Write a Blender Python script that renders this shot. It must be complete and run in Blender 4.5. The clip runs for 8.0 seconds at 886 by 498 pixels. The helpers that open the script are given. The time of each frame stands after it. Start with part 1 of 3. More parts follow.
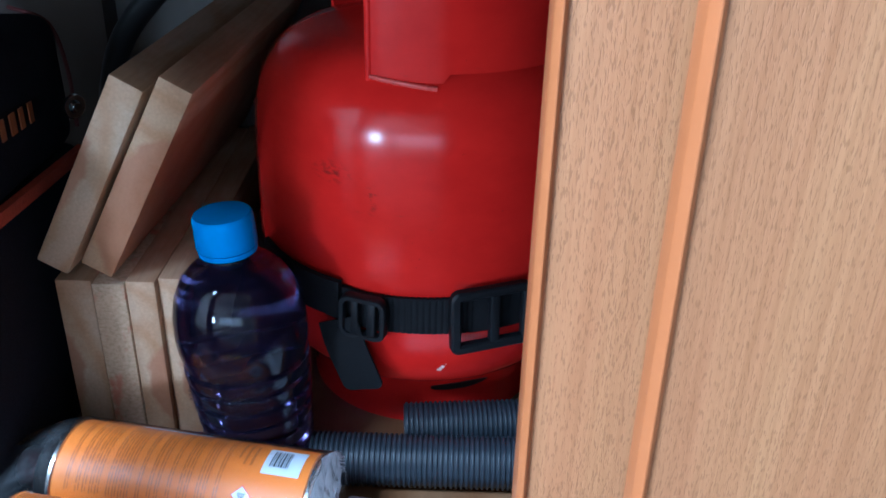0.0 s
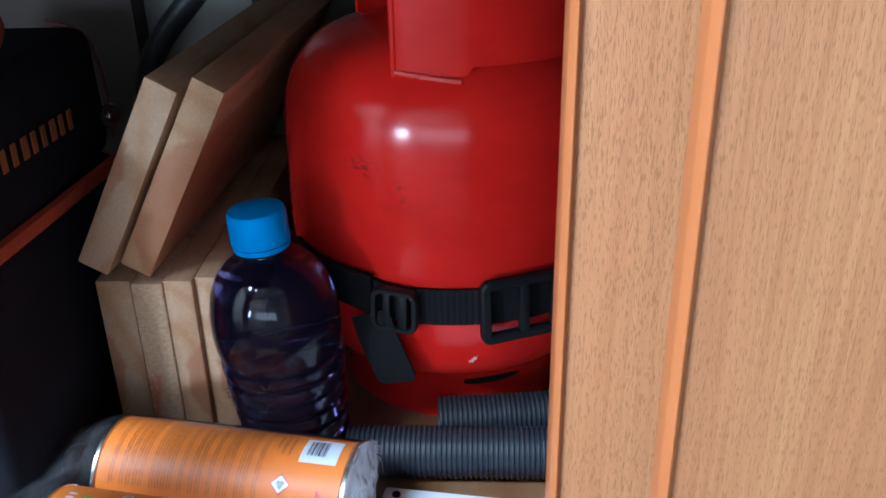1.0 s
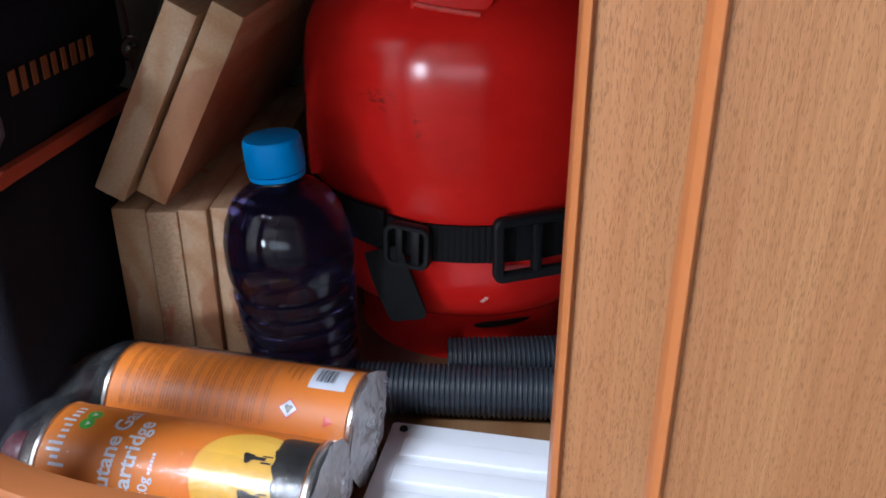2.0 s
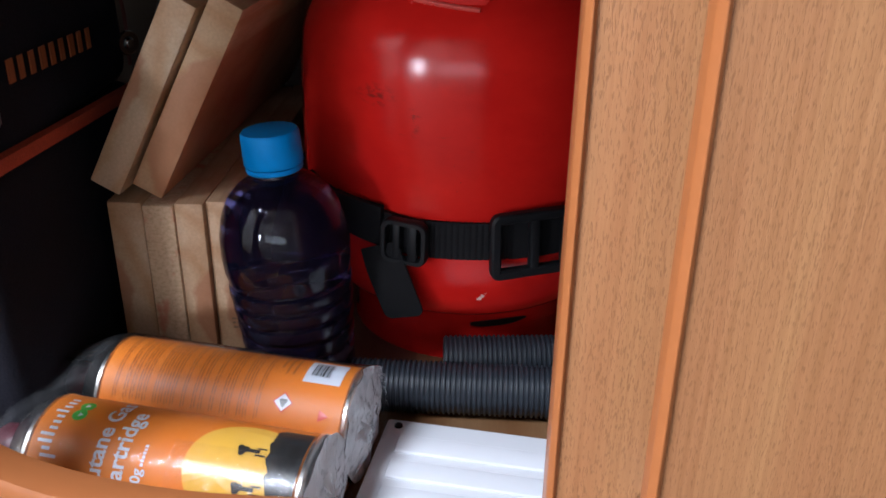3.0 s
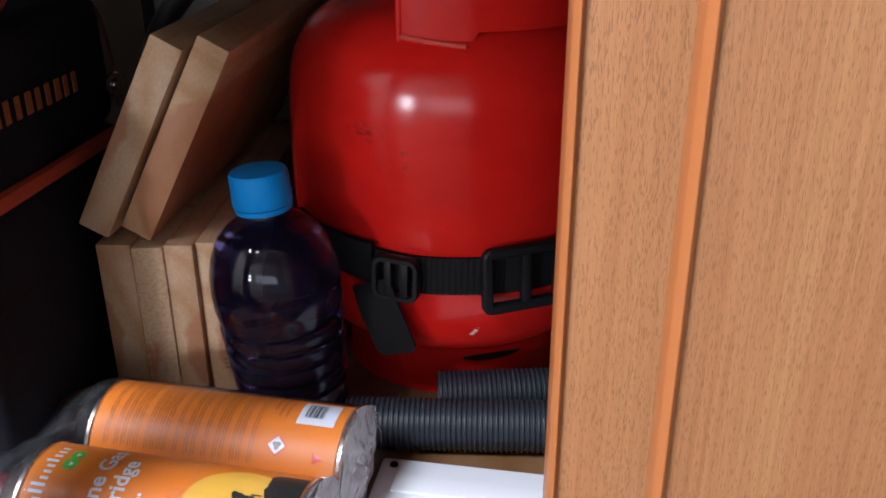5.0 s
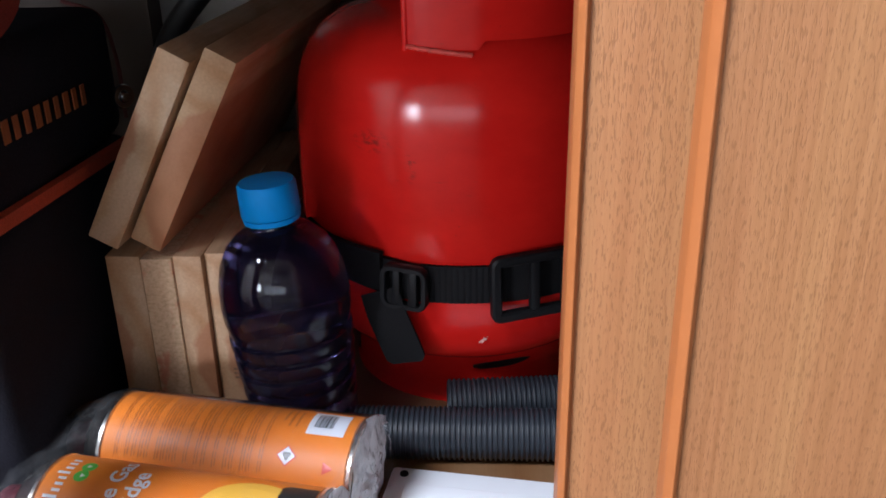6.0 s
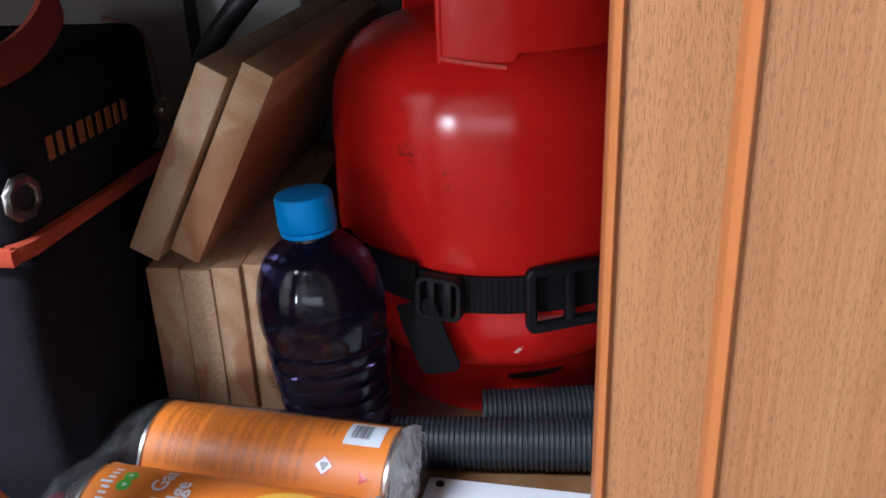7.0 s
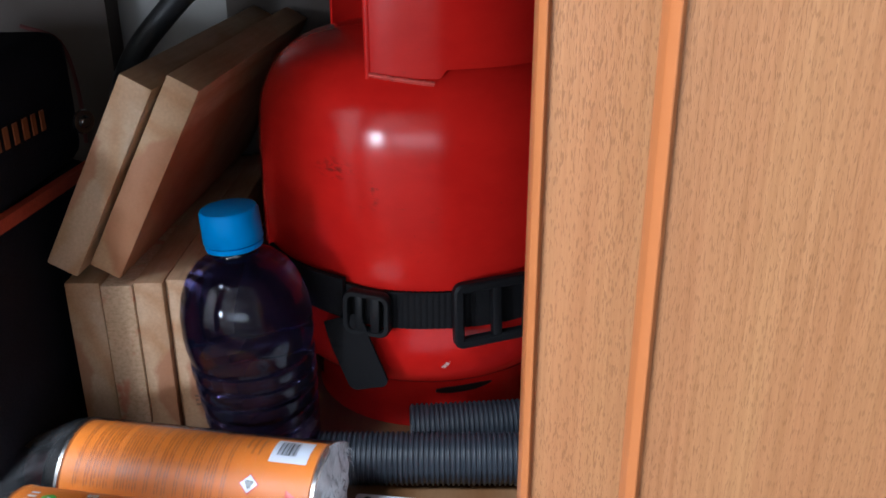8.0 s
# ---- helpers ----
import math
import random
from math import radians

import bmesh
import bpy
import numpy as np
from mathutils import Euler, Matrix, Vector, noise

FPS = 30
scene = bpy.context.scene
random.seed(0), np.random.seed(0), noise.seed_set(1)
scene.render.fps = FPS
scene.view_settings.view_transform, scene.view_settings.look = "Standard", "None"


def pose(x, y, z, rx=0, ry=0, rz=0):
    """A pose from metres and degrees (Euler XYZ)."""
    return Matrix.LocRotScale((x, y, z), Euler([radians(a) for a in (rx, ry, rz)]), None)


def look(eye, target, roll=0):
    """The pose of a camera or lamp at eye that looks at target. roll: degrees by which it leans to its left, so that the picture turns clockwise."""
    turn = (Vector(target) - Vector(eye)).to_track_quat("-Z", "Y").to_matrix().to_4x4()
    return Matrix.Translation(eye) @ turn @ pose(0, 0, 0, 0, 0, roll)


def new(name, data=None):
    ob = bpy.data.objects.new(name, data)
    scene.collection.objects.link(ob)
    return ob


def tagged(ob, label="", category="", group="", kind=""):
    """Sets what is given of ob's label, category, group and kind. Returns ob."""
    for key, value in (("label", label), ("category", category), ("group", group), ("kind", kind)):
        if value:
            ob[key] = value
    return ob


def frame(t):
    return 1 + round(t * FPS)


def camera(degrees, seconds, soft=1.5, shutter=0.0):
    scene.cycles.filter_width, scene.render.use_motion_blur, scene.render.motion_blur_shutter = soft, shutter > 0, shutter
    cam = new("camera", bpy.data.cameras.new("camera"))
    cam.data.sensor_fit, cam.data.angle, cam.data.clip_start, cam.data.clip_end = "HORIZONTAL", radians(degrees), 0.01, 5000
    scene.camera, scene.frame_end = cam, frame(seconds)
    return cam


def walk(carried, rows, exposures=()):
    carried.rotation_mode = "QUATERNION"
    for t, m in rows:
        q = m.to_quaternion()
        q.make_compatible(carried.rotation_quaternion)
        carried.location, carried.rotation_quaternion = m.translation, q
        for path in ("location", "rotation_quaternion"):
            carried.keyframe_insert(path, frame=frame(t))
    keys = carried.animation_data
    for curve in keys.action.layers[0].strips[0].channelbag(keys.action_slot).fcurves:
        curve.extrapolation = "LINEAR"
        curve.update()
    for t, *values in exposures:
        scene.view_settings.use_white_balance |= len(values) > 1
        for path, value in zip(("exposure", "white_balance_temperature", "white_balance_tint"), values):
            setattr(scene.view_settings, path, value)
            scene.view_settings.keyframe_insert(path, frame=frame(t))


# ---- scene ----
from math import cos, pi, sin

# ---- camera ----
cam = camera(52.7, 8.0, soft=1.7)
PATH = [
    (0, (0.004, 0.014, 0.404), (0.004, 1.79, -0.515), 1.5),
    (0.5, (0.004, 0.004, 0.396), (0.013, 1.805, -0.473), -0.1),
    (1, (0.004, -0.004, 0.389), (-0.06, 1.797, -0.478), -1.1),
    (1.5, (0.003, -0.018, 0.375), (-0.02, 1.785, -0.491), 1.1),
    (2, (0.005, -0.019, 0.359), (-0.091, 1.771, -0.528), 0.1),
    (3.5, (0.002, -0.023, 0.349), (-0.073, 1.788, -0.496), 1.1),
    (4, (0.003, -0.022, 0.349), (-0.071, 1.794, -0.485), 0.9),
    (4.5, (0.003, -0.018, 0.353), (-0.064, 1.803, -0.472), 0.1),
    (6, (0.004, -0.016, 0.357), (-0.083, 1.814, -0.446), -1.0),
    (6.5, (0.004, -0.016, 0.359), (-0.141, 1.811, -0.441), -2.1),
    (7, (0.003, -0.017, 0.361), (-0.158, 1.814, -0.429), -2.1),
    (7.5, (0.002, -0.02, 0.361), (-0.061, 1.826, -0.406), -1.0),
    (8, (0.004, -0.018, 0.363), (0.001, 1.83, -0.403), -0.1),
]
EXPOSURE = [(0, 0.30, 4350, -4), (0.5, 0.28, 4850, 0), (1, 0.24, 4950, -1), (1.5, 0.0, 5550, 5), (2, -0.15, 5700, 6), (3.5, -0.15, 6000, 9),
            (4.5, -0.14, 6100, 10), (6, -0.06, 5950, 9), (7, -0.02, 5800, 7), (8, 0.12, 5600, 4)]
walk(cam, [(t, look(eye, target, roll)) for t, eye, target, roll in PATH], EXPOSURE)

# ---- world and light ----
world = bpy.data.worlds.new("sky")
scene.world = world
world.use_nodes = True
wn = world.node_tree.nodes
sky = wn.new("ShaderNodeTexSky")
sky.sky_type = "NISHITA"
sky.sun_disc = False
sky.sun_elevation, sky.sun_rotation = radians(38), radians(230)
world.node_tree.links.new(sky.outputs[0], wn["Background"].inputs[0])
wn["Background"].inputs[1].default_value = 0.12


def window_light(name, place, target, sx, sz, watts):
    lamp = bpy.data.lights.new(name, "AREA")
    lamp.shape, lamp.size, lamp.size_y, lamp.energy = "RECTANGLE", sx, sz, watts
    lamp.color = (0.91, 0.925, 1.0)
    ob = new(name, lamp)
    ob.matrix_world = look(place, target)
    return ob


# Daylight through the roof light, the glazed entrance door and the front window of the room.
window_light("roof_light", (-1.16, -0.76, 1.93), (-1.16, -0.7599, 0.0), 0.72, 0.72, 108)
window_light("door_light", (-1.62, -2.02, 0.48), (-1.62, 0.0, 0.48), 0.34, 0.34, 31)
window_light("window_light_front", (-0.20, -2.02, 0.47), (-0.20, 0.0, 0.47), 1.60, 0.40, 7.2)


# ---- helpers for parts ----
def finish(name, bm, mat, smooth=True):
    me = bpy.data.meshes.new(name)
    bmesh.ops.recalc_face_normals(bm, faces=bm.faces)
    bm.to_mesh(me)
    bm.free()
    me.materials.append(mat)
    if smooth:
        for p in me.polygons:
            p.use_smooth = True
        me.set_sharp_from_angle(angle=radians(38))
    return me


def part(name, bm, mat, parent=None, label="", smooth=True):
    ob = new(name, finish(name, bm, mat, smooth))
    if parent is not None:
        ob.parent = parent
    if label:
        tagged(ob, label)
    return ob


def root(name, m, label, category, group=""):
    ob = new(name)
    ob.empty_display_size = 0.03
    ob.matrix_world = m
    return tagged(ob, label, category, group)


def structure(name, bm, mat, smooth=True):
    return tagged(part(name, bm, mat, None, "", smooth), kind="structure")


def box(lo, hi, bevel=0.0, m=None, segments=2, bm=None):
    bm = bm or bmesh.new()
    lo, hi = Vector(lo), Vector(hi)
    made = bmesh.ops.create_cube(bm, size=1.0)["verts"]
    c, s = (lo + hi) / 2, hi - lo
    for v in made:
        v.co = Vector((v.co.x * s.x + c.x, v.co.y * s.y + c.y, v.co.z * s.z + c.z))
    if bevel:
        edges = list({e for v in made for e in v.link_edges})
        out = bmesh.ops.bevel(bm, geom=edges, offset=bevel, segments=segments, profile=0.5, affect="EDGES")
        made = list({v for f in out["faces"] for v in f.verts} | {v for v in made if v.is_valid})
    if m is not None:
        bmesh.ops.transform(bm, matrix=m, verts=[v for v in made if v.is_valid])
    return bm


def lathe(profile, seg=64, m=None, bm=None):
    """Turns (radius, height) pairs round z."""
    bm = bm or bmesh.new()
    rings = []
    for r, z in profile:
        if r < 1e-6:
            rings.append([bm.verts.new((0, 0, z))])
        else:
            rings.append([bm.verts.new((r * cos(2 * pi * i / seg), r * sin(2 * pi * i / seg), z)) for i in range(seg)])
    for a, b in zip(rings, rings[1:]):
        for i in range(seg):
            j = (i + 1) % seg
            q = [a[i % len(a)], a[j % len(a)], b[j % len(b)], b[i % len(b)]]
            q = list(dict.fromkeys(q))
            if len(q) > 2:
                bm.faces.new(q)
    if m is not None:
        bmesh.ops.transform(bm, matrix=m, verts=[v for r in rings for v in r])
    return bm


def smooth_line(points, per=8):
    """A Catmull-Rom line through the points."""
    p = [Vector(q) for q in points]
    p = [2 * p[0] - p[1]] + p + [2 * p[-1] - p[-2]]
    out = []
    for i in range(1, len(p) - 2):
        for k in range(per):
            t = k / per
            out.append(0.5 * (2 * p[i] + (p[i + 1] - p[i - 1]) * t + (2 * p[i - 1] - 5 * p[i] + 4 * p[i + 1] - p[i + 2]) * t * t
                              + (3 * p[i] - 3 * p[i + 1] + p[i + 2] - p[i - 1]) * t ** 3))
    out.append(p[-2])
    return out


def sweep(line, section, up=(0, 0, 1), closed=False, caps=True, bm=None, scales=None):
    """Carries a 2D section (side, up) along a line."""
    bm = bm or bmesh.new()
    up, rings, n = Vector(up), [], len(line)
    for i, p in enumerate(line):
        a, b = (line[(i - 1) % n], line[(i + 1) % n]) if closed else (line[max(i - 1, 0)], line[min(i + 1, n - 1)])
        d = (Vector(b) - Vector(a)).normalized()
        side = d.cross(up).normalized()
        top = side.cross(d)
        k = scales[i] if scales else 1.0
        rings.append([bm.verts.new(Vector(p) + k * (side * u + top * v)) for u, v in section])
    m = len(section)
    for i in range(n if closed else n - 1):
        a, b = rings[i], rings[(i + 1) % n]
        for k in range(m):
            bm.faces.new((a[k], a[(k + 1) % m], b[(k + 1) % m], b[k]))
    if caps and not closed:
        bm.faces.new(rings[0])
        bm.faces.new(rings[-1])
    return bm


def circle(r, n=16):
    return [(r * cos(2 * pi * i / n), r * sin(2 * pi * i / n)) for i in range(n)]


def prism(outline, depth, m=None, bm=None):
    """A flat outline in x, y, thickened along z from 0 to depth."""
    bm = bm or bmesh.new()
    lo = [bm.verts.new((x, y, 0)) for x, y in outline]
    hi = [bm.verts.new((x, y, depth)) for x, y in outline]
    bm.faces.new(lo)
    bm.faces.new(hi)
    n = len(lo)
    for i in range(n):
        bm.faces.new((lo[i], lo[(i + 1) % n], hi[(i + 1) % n], hi[i]))
    if m is not None:
        bmesh.ops.transform(bm, matrix=m, verts=lo + hi)
    return bm


# ---- materials ----
def material(name, colour, rough=0.5, metal=0.0, **more):
    mat = bpy.data.materials.new(name)
    mat.use_nodes = True
    b = mat.node_tree.nodes["Principled BSDF"]
    b.inputs["Base Color"].default_value = (*colour, 1)
    b.inputs["Roughness"].default_value = rough
    b.inputs["Metallic"].default_value = metal
    for key, value in more.items():
        b.inputs[key.replace("_", " ")].default_value = value
    return mat


def node(mat, kind, **values):
    n = mat.node_tree.nodes.new(kind)
    for key, value in values.items():
        n.inputs[key.replace("_", " ")].default_value = value
    return n


def link(mat, a, b):
    mat.node_tree.links.new(a, b)


def coords(mat, scale=(1, 1, 1), turn=(0, 0, 0)):
    t = node(mat, "ShaderNodeTexCoord")
    m = node(mat, "ShaderNodeMapping", Scale=scale, Rotation=turn)
    link(mat, t.outputs["Object"], m.inputs["Vector"])
    return m.outputs[0]


def ramp(mat, source, stops):
    r = node(mat, "ShaderNodeValToRGB")
    while len(r.color_ramp.elements) < len(stops):
        r.color_ramp.elements.new(0.5)
    for e, (at, c) in zip(r.color_ramp.elements, stops):
        e.position = at
        e.color = (*c, 1) if len(c) == 3 else c
    link(mat, source, r.inputs[0])
    return r.outputs[0]


def mix(mat, fac, a, b, blend="MIX"):
    n = mat.node_tree.nodes.new("ShaderNodeMix")
    n.data_type, n.blend_type = "RGBA", blend
    for at, value in ((0, fac), (6, a), (7, b)):
        if hasattr(value, "is_output"):
            link(mat, value, n.inputs[at])
        else:
            n.inputs[at].default_value = value if at == 0 else (*value, 1)
    return n.outputs[2]


def noise_of(mat, scale=(1, 1, 1), detail=4.0, rough=0.55, size=1.0, turn=(0, 0, 0), distortion=0.0):
    n = node(mat, "ShaderNodeTexNoise", Scale=size, Detail=detail, Roughness=rough, Distortion=distortion)
    link(mat, coords(mat, scale, turn), n.inputs["Vector"])
    return n.outputs["Fac"]


def bump(mat, height, strength, distance):
    n = node(mat, "ShaderNodeBump", Strength=strength, Distance=distance)
    link(mat, height, n.inputs["Height"])
    link(mat, n.outputs[0], mat.node_tree.nodes["Principled BSDF"].inputs["Normal"])


def base_of(mat, colour):
    link(mat, colour, mat.node_tree.nodes["Principled BSDF"].inputs["Base Color"])


def rough_of(mat, fac, lo, hi):
    m = node(mat, "ShaderNodeMapRange", To_Min=lo, To_Max=hi)
    link(mat, fac, m.inputs[0])
    link(mat, m.outputs[0], mat.node_tree.nodes["Principled BSDF"].inputs["Roughness"])


def beech(name, pore, fibre, shade):
    """Printed beech laminate: pale streaks along z and short dark pores with a lit edge."""
    mat = material(name, (0.47, 0.22, 0.09), 0.42)
    streak = noise_of(mat, (46, 46, 1.6), 5, 0.6)
    fine = noise_of(mat, (520, 520, 7), 3, 0.65)
    tones = [tuple(c * k * shade for c, k in zip((0.478, 0.218, 0.092), (t, t * t, t * t))) for t in (0.92, 1.0, 1.07)]
    base = ramp(mat, streak, list(zip((0.28, 0.5, 0.72), tones)))
    base = mix(mat, fibre, base, ramp(mat, fine, [(0.34, (0.80, 0.74, 0.66)), (0.62, (1.06, 1.06, 1.06))]), "MULTIPLY")
    pores = noise_of(mat, (1900, 1900, 310), 1.0, 0.45, distortion=0.2)
    clump = noise_of(mat, (55, 55, 12), 3, 0.5)
    gate = node(mat, "ShaderNodeMath")
    gate.operation = "MULTIPLY_ADD"
    link(mat, clump, gate.inputs[0])
    gate.inputs[1].default_value = 0.14
    link(mat, pores, gate.inputs[2])
    dark = ramp(mat, gate.outputs[0], [(0.645, (0, 0, 0)), (0.735, (pore, pore, pore))])
    base_of(mat, mix(mat, dark, base, (0.20, 0.080, 0.030)))
    dent = ramp(mat, gate.outputs[0], [(0.60, (1, 1, 1)), (0.70, (0, 0, 0))])
    bump(mat, dent, 0.5 * pore, 0.0006)
    rough_of(mat, streak, 0.36, 0.5)
    return mat


def pine(name, tint, ring_axis, seed, heart=None):
    """Planed pine with growth rings round an axis along y; heart is (x, z, radius) of the pinker heartwood."""
    mat = material(name, tint, 0.62)
    t = node(mat, "ShaderNodeTexCoord")
    m = node(mat, "ShaderNodeMapping", Scale=(1, 0.05, 1), Location=(*ring_axis,))
    link(mat, t.outputs["Object"], m.inputs["Vector"])
    w = node(mat, "ShaderNodeTexWave", Scale=15.0, Distortion=3.5, Detail=4.0, Detail_Scale=1.4)
    w.wave_type, w.rings_direction = "RINGS", "Y"
    link(mat, m.outputs[0], w.inputs["Vector"])
    dark = tuple(c * k for c, k in zip(tint, (0.88, 0.78, 0.66)))
    base = ramp(mat, w.outputs["Fac"], [(0.1, tint), (0.7, tuple(0.6 * a + 0.4 * b for a, b in zip(tint, dark))), (1.0, dark)])
    grain = noise_of(mat, (500, 25, 500), 4, 0.7)
    base = mix(mat, 0.5, base, ramp(mat, grain, [(0.25, (0.72, 0.70, 0.66)), (0.75, (1, 1, 1))]), "MULTIPLY")
    if heart:
        off = node(mat, "ShaderNodeMapping", Scale=(1, 0, 1), Location=(-heart[0], 0, -heart[1]))
        link(mat, t.outputs["Object"], off.inputs["Vector"])
        far = node(mat, "ShaderNodeVectorMath")
        far.operation = "LENGTH"
        link(mat, off.outputs[0], far.inputs[0])
        wobble = node(mat, "ShaderNodeMath")
        wobble.operation = "MULTIPLY_ADD"
        link(mat, noise_of(mat, (60, 6, 60), 3, 0.5), wobble.inputs[0])
        wobble.inputs[1].default_value = 0.012
        link(mat, far.outputs["Value"], wobble.inputs[2])
        inside = node(mat, "ShaderNodeMapRange", From_Min=heart[2] + 0.0075, From_Max=heart[2] + 0.0045, To_Min=0.0, To_Max=1.0)
        link(mat, wobble.outputs[0], inside.inputs[0])
        base = mix(mat, inside.outputs[0], base, tuple(c * k for c, k in zip(tint, (0.76, 0.57, 0.50))))
        base = mix(mat, 0.5, base, ramp(mat, grain, [(0.3, (0.80, 0.78, 0.74)), (0.7, (1, 1, 1))]), "MULTIPLY")
    blot = noise_of(mat, (22, 14, 22), 4, 0.6, turn=(seed, 0, seed))
    base_of(mat, mix(mat, 0.8, base, ramp(mat, blot, [(0.36, (0.80, 0.66, 0.52)), (0.56, (1, 1, 1))]), "MULTIPLY"))
    bump(mat, grain, 0.25, 0.0006)
    return mat


def rough_end():
    """Sawn chipboard-like end grain with fibre and faint red crayon."""
    mat = material("sawn_end_wood", (0.58, 0.42, 0.24), 0.8)
    g = noise_of(mat, (300, 300, 420), 5, 0.7)
    base = ramp(mat, g, [(0.28, (0.46, 0.29, 0.16)), (0.5, (0.66, 0.46, 0.285)), (0.75, (0.78, 0.59, 0.40))])
    s = noise_of(mat, (60, 60, 40), 3, 0.6)
    base_of(mat, mix(mat, ramp(mat, s, [(0.56, (0, 0, 0)), (0.66, (0.62, 0.62, 0.62))]), base, (0.62, 0.16, 0.10)))
    bump(mat, g, 0.5, 0.001)
    return mat


def red_paint():
    mat = material("red_enamel", (0.58, 0.010, 0.008), 0.3, Specular_IOR_Level=0.34, Coat_Weight=0.04, Coat_Roughness=0.12)
    wear = noise_of(mat, (18, 18, 30), 5, 0.6)
    base = ramp(mat, wear, [(0.3, (0.54, 0.009, 0.007)), (0.7, (0.66, 0.015, 0.010))])
    scuff = noise_of(mat, (55, 55, 190), 5, 0.7)
    base = mix(mat, ramp(mat, scuff, [(0.66, (0, 0, 0)), (0.8, (0.55, 0.55, 0.55))]), base, (0.20, 0.035, 0.02))
    for place, size, shape in (((-0.056, -0.106, 0.199), 0.017, (1, 1, 1.9)), ((-0.031, -0.116, 0.186), 0.012, (2.6, 1, 1.0))):
        t = node(mat, "ShaderNodeTexCoord")
        d = node(mat, "ShaderNodeVectorMath")
        d.operation = "SUBTRACT"
        d.inputs[1].default_value = place
        link(mat, t.outputs["Object"], d.inputs[0])
        e = node(mat, "ShaderNodeVectorMath")
        e.operation = "MULTIPLY"
        e.inputs[1].default_value = shape
        link(mat, d.outputs[0], e.inputs[0])
        g = node(mat, "ShaderNodeVectorMath")
        g.operation = "LENGTH"
        link(mat, e.outputs[0], g.inputs[0])
        near = node(mat, "ShaderNodeMapRange", From_Min=size, From_Max=size * 0.2, To_Min=0.0, To_Max=1.0)
        link(mat, g.outputs["Value"], near.inputs[0])
        patchy = node(mat, "ShaderNodeMath")
        patchy.operation = "MULTIPLY"
        link(mat, near.outputs[0], patchy.inputs[0])
        link(mat, ramp(mat, noise_of(mat, (170, 170, 330), 4, 0.65), [(0.46, (0, 0, 0)), (0.62, (0.75, 0.75, 0.75))]), patchy.inputs[1])
        base = mix(mat, patchy.outputs[0], base, (0.10, 0.018, 0.012))
    speck = noise_of(mat, (520, 520, 520), 2, 0.5)
    base_of(mat, mix(mat, ramp(mat, speck, [(0.74, (0, 0, 0)), (0.8, (0.5, 0.5, 0.5))]), base, (0.1, 0.02, 0.015)))
    peel = noise_of(mat, (300, 300, 300), 3, 0.6)
    bump(mat, peel, 0.045, 0.0010)
    rough_of(mat, wear, 0.15, 0.24)
    return mat


def fabric(name, colour, size=900.0):
    mat = material(name, colour, 0.9)
    w = noise_of(mat, (size, size, size), 2, 0.6)
    v = noise_of(mat, (14, 14, 14), 4, 0.6)
    base = mix(mat, w, tuple(c * 0.6 for c in colour), tuple(min(1, c * 1.4) for c in colour))
    base_of(mat, mix(mat, 0.5, base, ramp(mat, v, [(0.3, (0.6, 0.6, 0.6)), (0.7, (1, 1, 1))]), "MULTIPLY"))
    bump(mat, w, 0.5, 0.0006)
    return mat


def plain(name, colour, rough, amount=0.15, size=60.0, metal=0.0, relief=0.0, **more):
    """A near-plain surface with a little unevenness in tone and gloss."""
    mat = material(name, colour, rough, metal, **more)
    n = noise_of(mat, (size, size, size), 5, 0.6)
    base_of(mat, mix(mat, n, tuple(c * (1 - amount) for c in colour), tuple(min(1.0, c * (1 + amount)) for c in colour)))
    rough_of(mat, n, max(0.02, rough * 0.8), min(1, rough * 1.25))
    if relief:
        bump(mat, n, relief, 0.001)
    return mat


def film_material(name, haze, gloss_index=1.35, crinkle=0.8):
    """Crinkled clear wrapping film: see-through and a little hazy, with gloss on the folds."""
    mat = bpy.data.materials.new(name)
    mat.use_nodes = True
    nt = mat.node_tree
    nt.nodes.remove(nt.nodes["Principled BSDF"])
    clear = node(mat, "ShaderNodeBsdfTransparent", Color=(0.97, 0.97, 0.975, 1))
    milk = node(mat, "ShaderNodeBsdfDiffuse", Color=(0.92, 0.93, 0.95, 1))
    gloss = node(mat, "ShaderNodeBsdfGlossy", Color=(0.9, 0.9, 0.9, 1), Roughness=0.08)
    fres = node(mat, "ShaderNodeFresnel", IOR=gloss_index)
    wrinkle = noise_of(mat, (130, 60, 60), 4, 0.6, distortion=0.8)
    b = node(mat, "ShaderNodeBump", Strength=crinkle, Distance=0.003)
    link(mat, wrinkle, b.inputs["Height"])
    link(mat, b.outputs[0], gloss.inputs["Normal"])
    link(mat, b.outputs[0], fres.inputs["Normal"])
    hazy = node(mat, "ShaderNodeMixShader")
    fold = noise_of(mat, (90, 45, 45), 5, 0.65)
    amount = node(mat, "ShaderNodeMapRange", From_Min=0.35, From_Max=0.75, To_Min=haze * 0.3, To_Max=haze * 2.0)
    link(mat, fold, amount.inputs[0])
    link(mat, amount.outputs[0], hazy.inputs[0])
    link(mat, clear.outputs[0], hazy.inputs[1])
    link(mat, milk.outputs[0], hazy.inputs[2])
    m = node(mat, "ShaderNodeMixShader")
    link(mat, fres.outputs[0], m.inputs[0])
    link(mat, hazy.outputs[0], m.inputs[1])
    link(mat, gloss.outputs[0], m.inputs[2])
    link(mat, m.outputs[0], nt.nodes["Material Output"].inputs["Surface"])
    return mat


